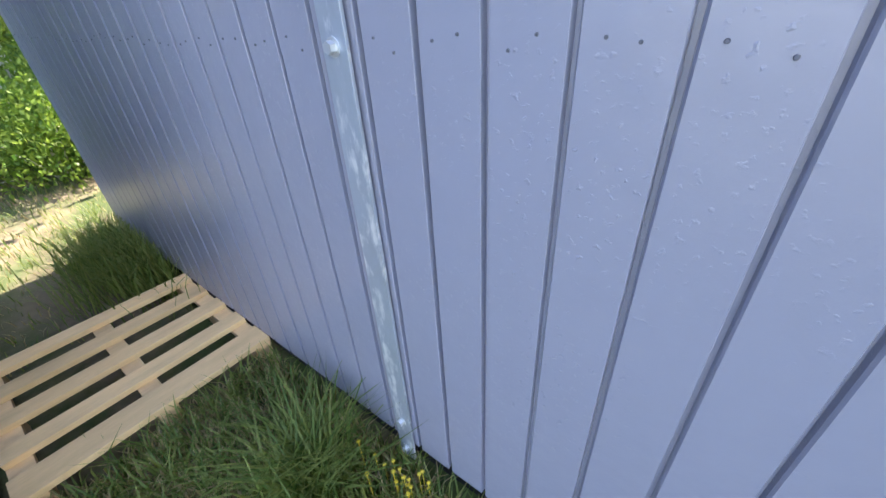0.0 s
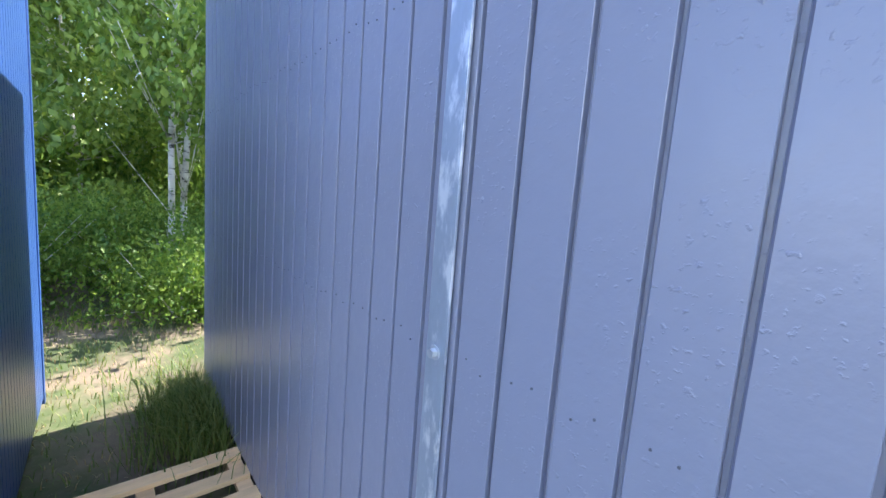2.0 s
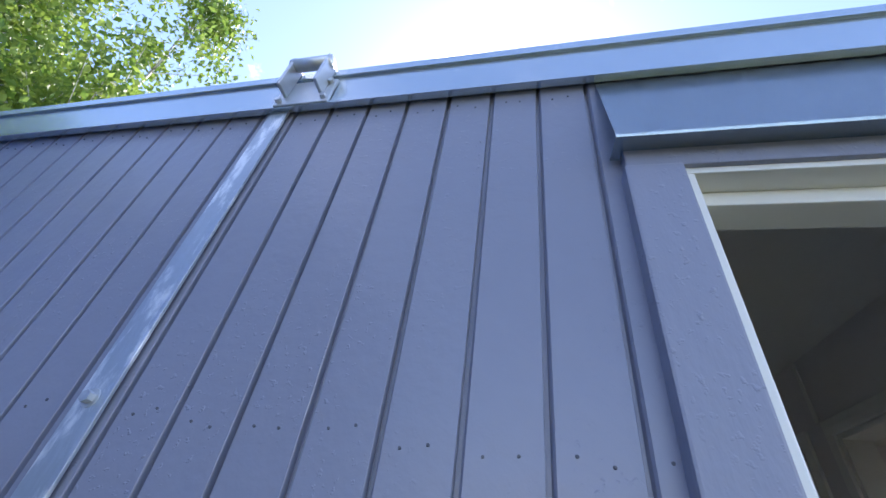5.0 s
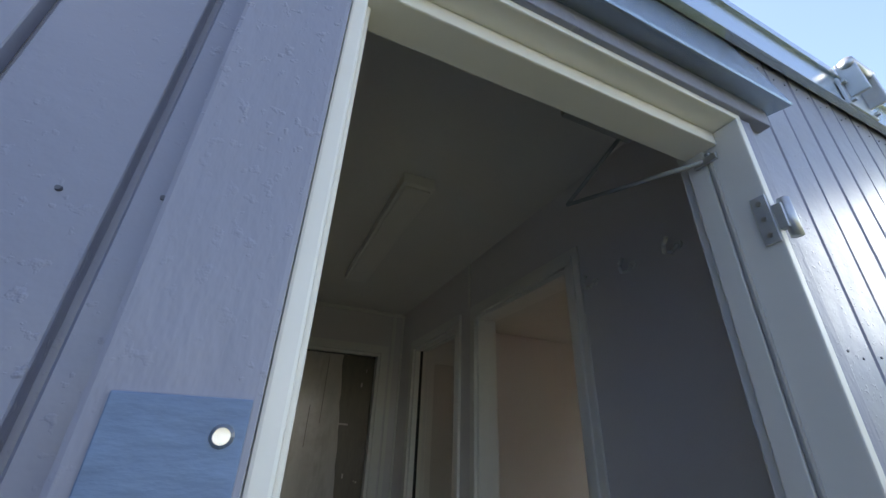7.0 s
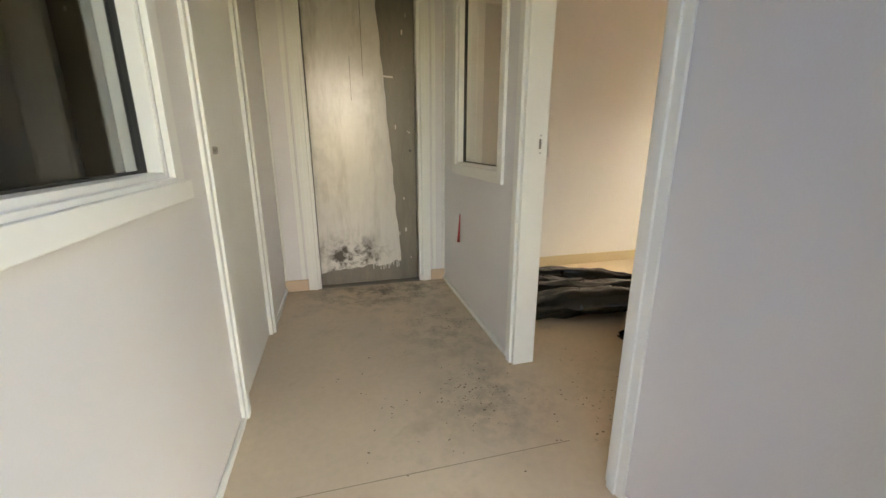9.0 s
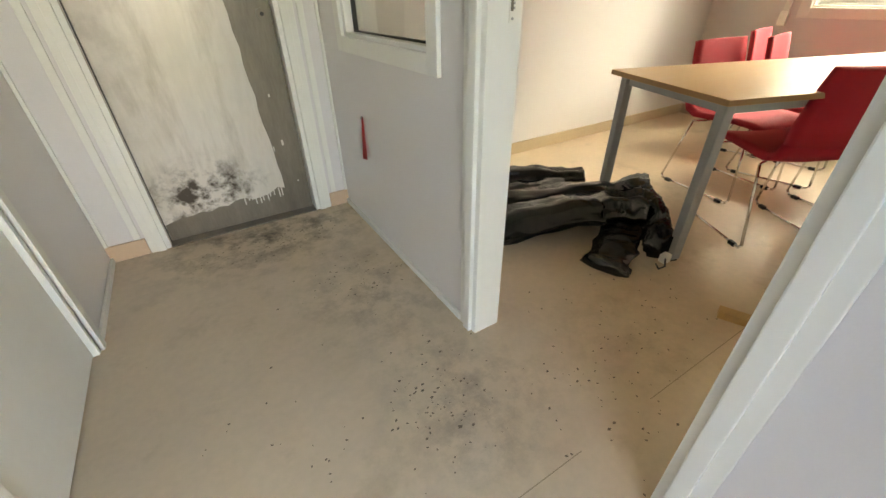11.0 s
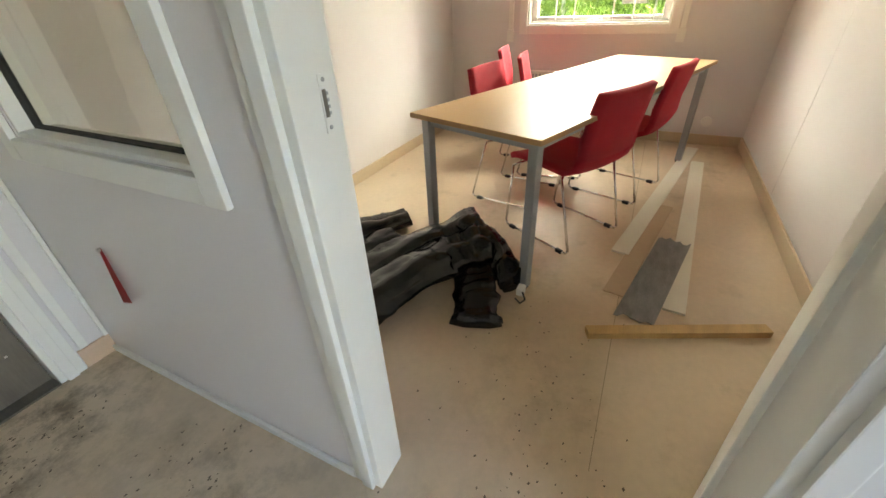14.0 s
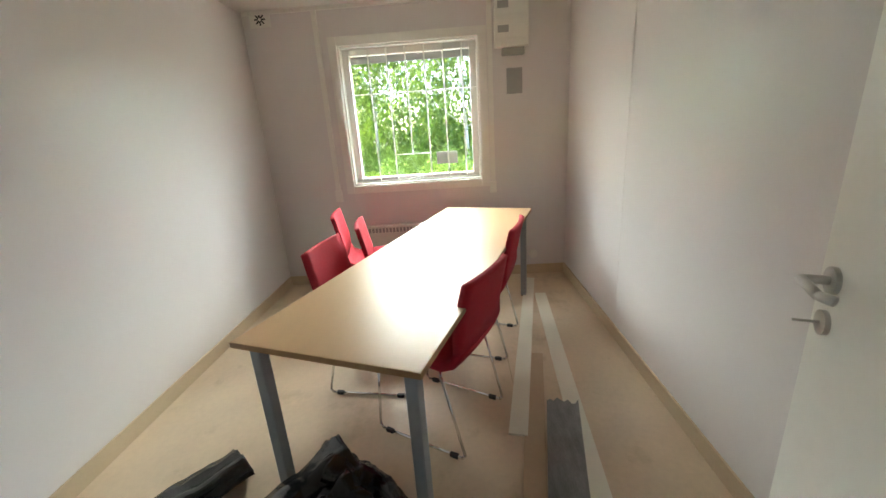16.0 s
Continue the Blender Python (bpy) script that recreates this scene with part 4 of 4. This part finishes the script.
def tree(seed, height, spread, low, lean, radius, leaves=5200):
    e = thing("birch_tree", "slender birch with pale bark and fresh green leaves", "tree", "birches of the wood")
    tips = branch_points(seed, height, spread, low)
    bm = bmesh.new()
    n = 8
    axis = [Vector((lean * (k / n) ** 1.5 + .05 * math.sin(seed + k), .06 * math.cos(seed * 2 + k), height * k / n)) for k in range(n + 1)]
    for k in range(n):
        add_rod(bm, axis[k], axis[k + 1] + Vector((0, 0, .02)), radius * (1 - .85 * k / n), radius * (1 - .85 * (k + 1) / n), seg=9)
    for x, y, z in tips:
        k = min(n - 1, max(0, int((z - .35) / height * n)))
        add_rod(bm, axis[k], (x + axis[k].x, y + axis[k].y, z), radius * .16, .004, seg=5)
    part("trunk", bm, BIRCH, e, smooth=True)

    def place(r):
        x, y, z = r.choice(tips)
        k = min(n, int(z / height * n))
        f = r.uniform(.55, 1.08)
        return (axis[k].x + x * f + r.gauss(0, .2), axis[k].y + y * f + r.gauss(0, .2), z + r.gauss(-.06, .2))
    crown = new("crown", leaf_cloud("crown", leaves, LEAF, .055, place, seed + 50))
    crown.parent = e
    return e


kinds = [tree(1, 7.5, 1.6, 2.0, .35, .046, 8000), tree(2, 9.0, 1.8, 2.0, -.3, .046, 9000), tree(3, 6.5, 1.7, .5, .2, .045, 9000)]
spots = [(-7.8, .2), (-7.9, .38), (-8.6, -1.6), (-8.2, 1.6), (-9.5, .6), (-10.5, -.8), (-9.8, -3.2), (-11.5, 1.8), (-11.5, -2.2), (-12.5, .2), (-8.2, 4.0), (-7.0, 3.2), (-13.5, -4), (-13, 3.5), (-14, -1.2), (-5.2, 6.2), (-6.8, 1.75), (-14.5, 1.4), (-15, -2.5), (-15, 4.5), (-12.5, -5.5), (-16, 0), (-10.3, 5.6),
         (9.5, 1.0), (10.5, 3.2), (8.8, 4.2), (11.5, -.5), (12.5, 2.0), (9.5, -2.2), (13.5, 4.5), (10.0, 5.8)]
rnd = random.Random(21)
for k, (x, y) in enumerate(spots):
    m = pose(x, y, -.25, 0, 0, rnd.uniform(0, 360))
    if k < 3:
        kinds[k].matrix_world = m
    else:
        copy_thing(kinds[k % 3], m)


def bush(seed, r0, h, leaves=5200, size=.024):
    e = thing("bush", "low dense bush with bright green leaves", "bush", "undergrowth of the wood")
    lumps = [(random.Random(seed + k).gauss(0, r0 * .5), random.Random(seed * 7 + k).gauss(0, r0 * .5), random.Random(seed * 3 + k).uniform(.1, h)) for k in range(14)]
    bm = bmesh.new()
    for x, y, z in lumps:
        add_rod(bm, (0, 0, -.05), (x, y, z), .01, .003, seg=5)
    part("branchwork", bm, BIRCH, e)

    def place(r):
        x, y, z = r.choice(lumps)
        return (x + r.gauss(0, r0 * .24), y + r.gauss(0, r0 * .24), max(0, z + r.gauss(0, h * .16)))
    ob = new("foliage", leaf_cloud("foliage", leaves, LEAF_LIGHT, size, place, seed))
    ob.parent = e
    return e


bushes = [bush(4, .9, .7), bush(5, .8, 1.0), bush(6, 1.0, .5), bush(7, 2.0, 2.2, 7000, .06)]
bs = []
rnd = random.Random(8)
for k in range(90):
    bs.append((rnd.uniform(-13, -5.5), rnd.uniform(-5, 5.5)))
for k in range(22):
    bs.append((rnd.uniform(6.0, 11), rnd.uniform(-3, 6)))
for k, (x, y) in enumerate(bs):
    m = pose(x, y, -.25, 0, 0, rnd.uniform(0, 360))
    if k < 3:
        bushes[k].matrix_world = m
    else:
        copy_thing(bushes[k % 3], m)
back = [(-11 - .9 * (k % 4), -6 + .8 * k) for k in range(15)] + [(11 + .8 * (k % 3), -3 + 1.3 * k) for k in range(8)]
for k, (x, y) in enumerate(back):
    m = pose(x, y, -.25, 0, 0, 47 * k)
    if k:
        copy_thing(bushes[3], m)
    else:
        bushes[3].matrix_world = m


def blades(name, label, mat, n, spot, length, seed):
    r = random.Random(seed)
    vs, fs = [], []
    for k in range(n):
        x, y = spot(r)
        h, a, w = length * r.uniform(.5, 1.2), r.uniform(0, 6.283), r.uniform(.0016, .0036)
        lean = r.uniform(.2, .9) * h
        d, s = Vector((math.cos(a), math.sin(a), 0)), Vector((-math.sin(a), math.cos(a), 0)) * w
        b = len(vs)
        p = Vector((x, y, -.215))
        for f, up in ((0, 0), (.35, .65)):
            c = p + d * lean * f + Vector((0, 0, h * up))
            vs.extend((c - s * (1 - f * .4), c + s * (1 - f * .4)))
        vs.append(p + d * lean + Vector((0, 0, h * .92)))
        fs += [(b, b + 1, b + 3, b + 2), (b + 2, b + 3, b + 4)]
    me = bpy.data.meshes.new(name)
    me.from_pydata(vs, [], fs)
    me.materials.append(mat)
    return tagged(new(name, me), label, "grass", kind="stuff")


def lane(r):
    x, y = r.uniform(-2.55, -1.1), r.uniform(-.72, -.02)
    return x, y


blades("grass", "green grass beside the cabin wall", GRASS, 6000, lane, .13, 1)
blades("dry_grass", "dry straw matted between the grass", STRAW, 7000, lane, .085, 2)
blades("grass", "long green tufts growing along the wall base", GRASS, 2200, lambda r: (r.gauss(-3.75, .22), -.02 - abs(r.gauss(0, .13))), .26, 3)
blades("grass", "tall bright grass tuft near the wall", GRASS, 500, lambda r: (r.gauss(-2.02, .06), r.gauss(-.22, .05)), .3, 4)
blades("grass", "thin grass on the open soil", GRASS, 7000, lambda r: (r.uniform(-7, -3.3), r.uniform(-2.2, 2.2)), .07, 5)
blades("dry_grass", "scattered straw on the open soil", STRAW, 2500, lambda r: (r.uniform(-6.5, -3.3), r.uniform(-1.5, 1.5)), .05, 6)

rf = random.Random(31)
bmq = bmesh.new()
for k in range(26):
    x, y, z = rf.gauss(-1.78, .07), -.06 - abs(rf.gauss(0, .06)), -.2 + rf.uniform(.08, .17)
    made = bmesh.ops.create_icosphere(bmq, subdivisions=1, radius=.006)["verts"]
    bmesh.ops.transform(bmq, matrix=Matrix.Translation((x, y, z)) @ Matrix.Diagonal((1, 1, .5, 1)), verts=made)
    add_rod(bmq, (x, y, -.21), (x, y, z), .0012, seg=4)
YELLOW = material("buttercup_yellow", (.55, .42, .03), .5)
tagged(part("wildflowers", bmq, YELLOW), "tiny yellow wildflowers in the grass by the wall", "flowers", kind="stuff")

# ---- wall cladding, board by board ----
PITCH, G0 = .0998, -1.830


def board_mesh(z0, z1):
    bm = bmesh.new()
    w = PITCH / 2
    prof = [(-w, .013), (-w + .006, .013), (-w + .008, .004), (-w + .011, .0), (w - .0012, 0), (w - .0004, .0012), (w, .013)]
    lo, hi = [bm.verts.new((x, y, z0)) for x, y in prof], [bm.verts.new((x, y, z1)) for x, y in prof]
    for k in range(len(prof) - 1):
        bm.faces.new((lo[k], lo[k + 1], hi[k + 1], hi[k]))
    bm.faces.new(lo)
    me = bpy.data.meshes.new("board")
    bm.to_mesh(me)
    bm.free()
    me.materials.append(GREY)
    return me


cladding = thing("cladding", "grey-painted grooved vertical boards of the cabin wall", "wall cladding", kind="structure")
full, above = board_mesh(-.1, 2.33), board_mesh(DZ + .06, 2.33)
holes = bmesh.new()
rnd = random.Random(5)
k0, k1 = math.ceil((X0 - G0) / PITCH), math.floor((X1 - G0) / PITCH)
for k in range(k0, k1):
    x = G0 + PITCH * (k + .5)
    me = above if DX0 - .09 < x < DX1 + .03 else full
    ob = new("board", me)
    ob.location = (x, rnd.uniform(-.0006, .0006), 0)
    ob.parent = cladding
    for row in (.875, 1.538, 2.235):
        for d in (-.018, .02):
            if me is above and row < 2.1:
                continue
            z = row + rnd.uniform(-.012, .012)
            made = bmesh.ops.create_cone(holes, cap_ends=True, segments=8, radius1=.0023, radius2=.0018, depth=.002)["verts"]
            bmesh.ops.transform(holes, matrix=Matrix.Translation((x + d + rnd.uniform(-.005, .005), -.001, z)) @ Matrix.Rotation(math.pi / 2, 4, "X"), verts=made)
tagged(part("nail_heads", holes, HOLE), "small sunken nail heads across the grey boards, drawn dark as shaded pits", "nails", kind="stuff")
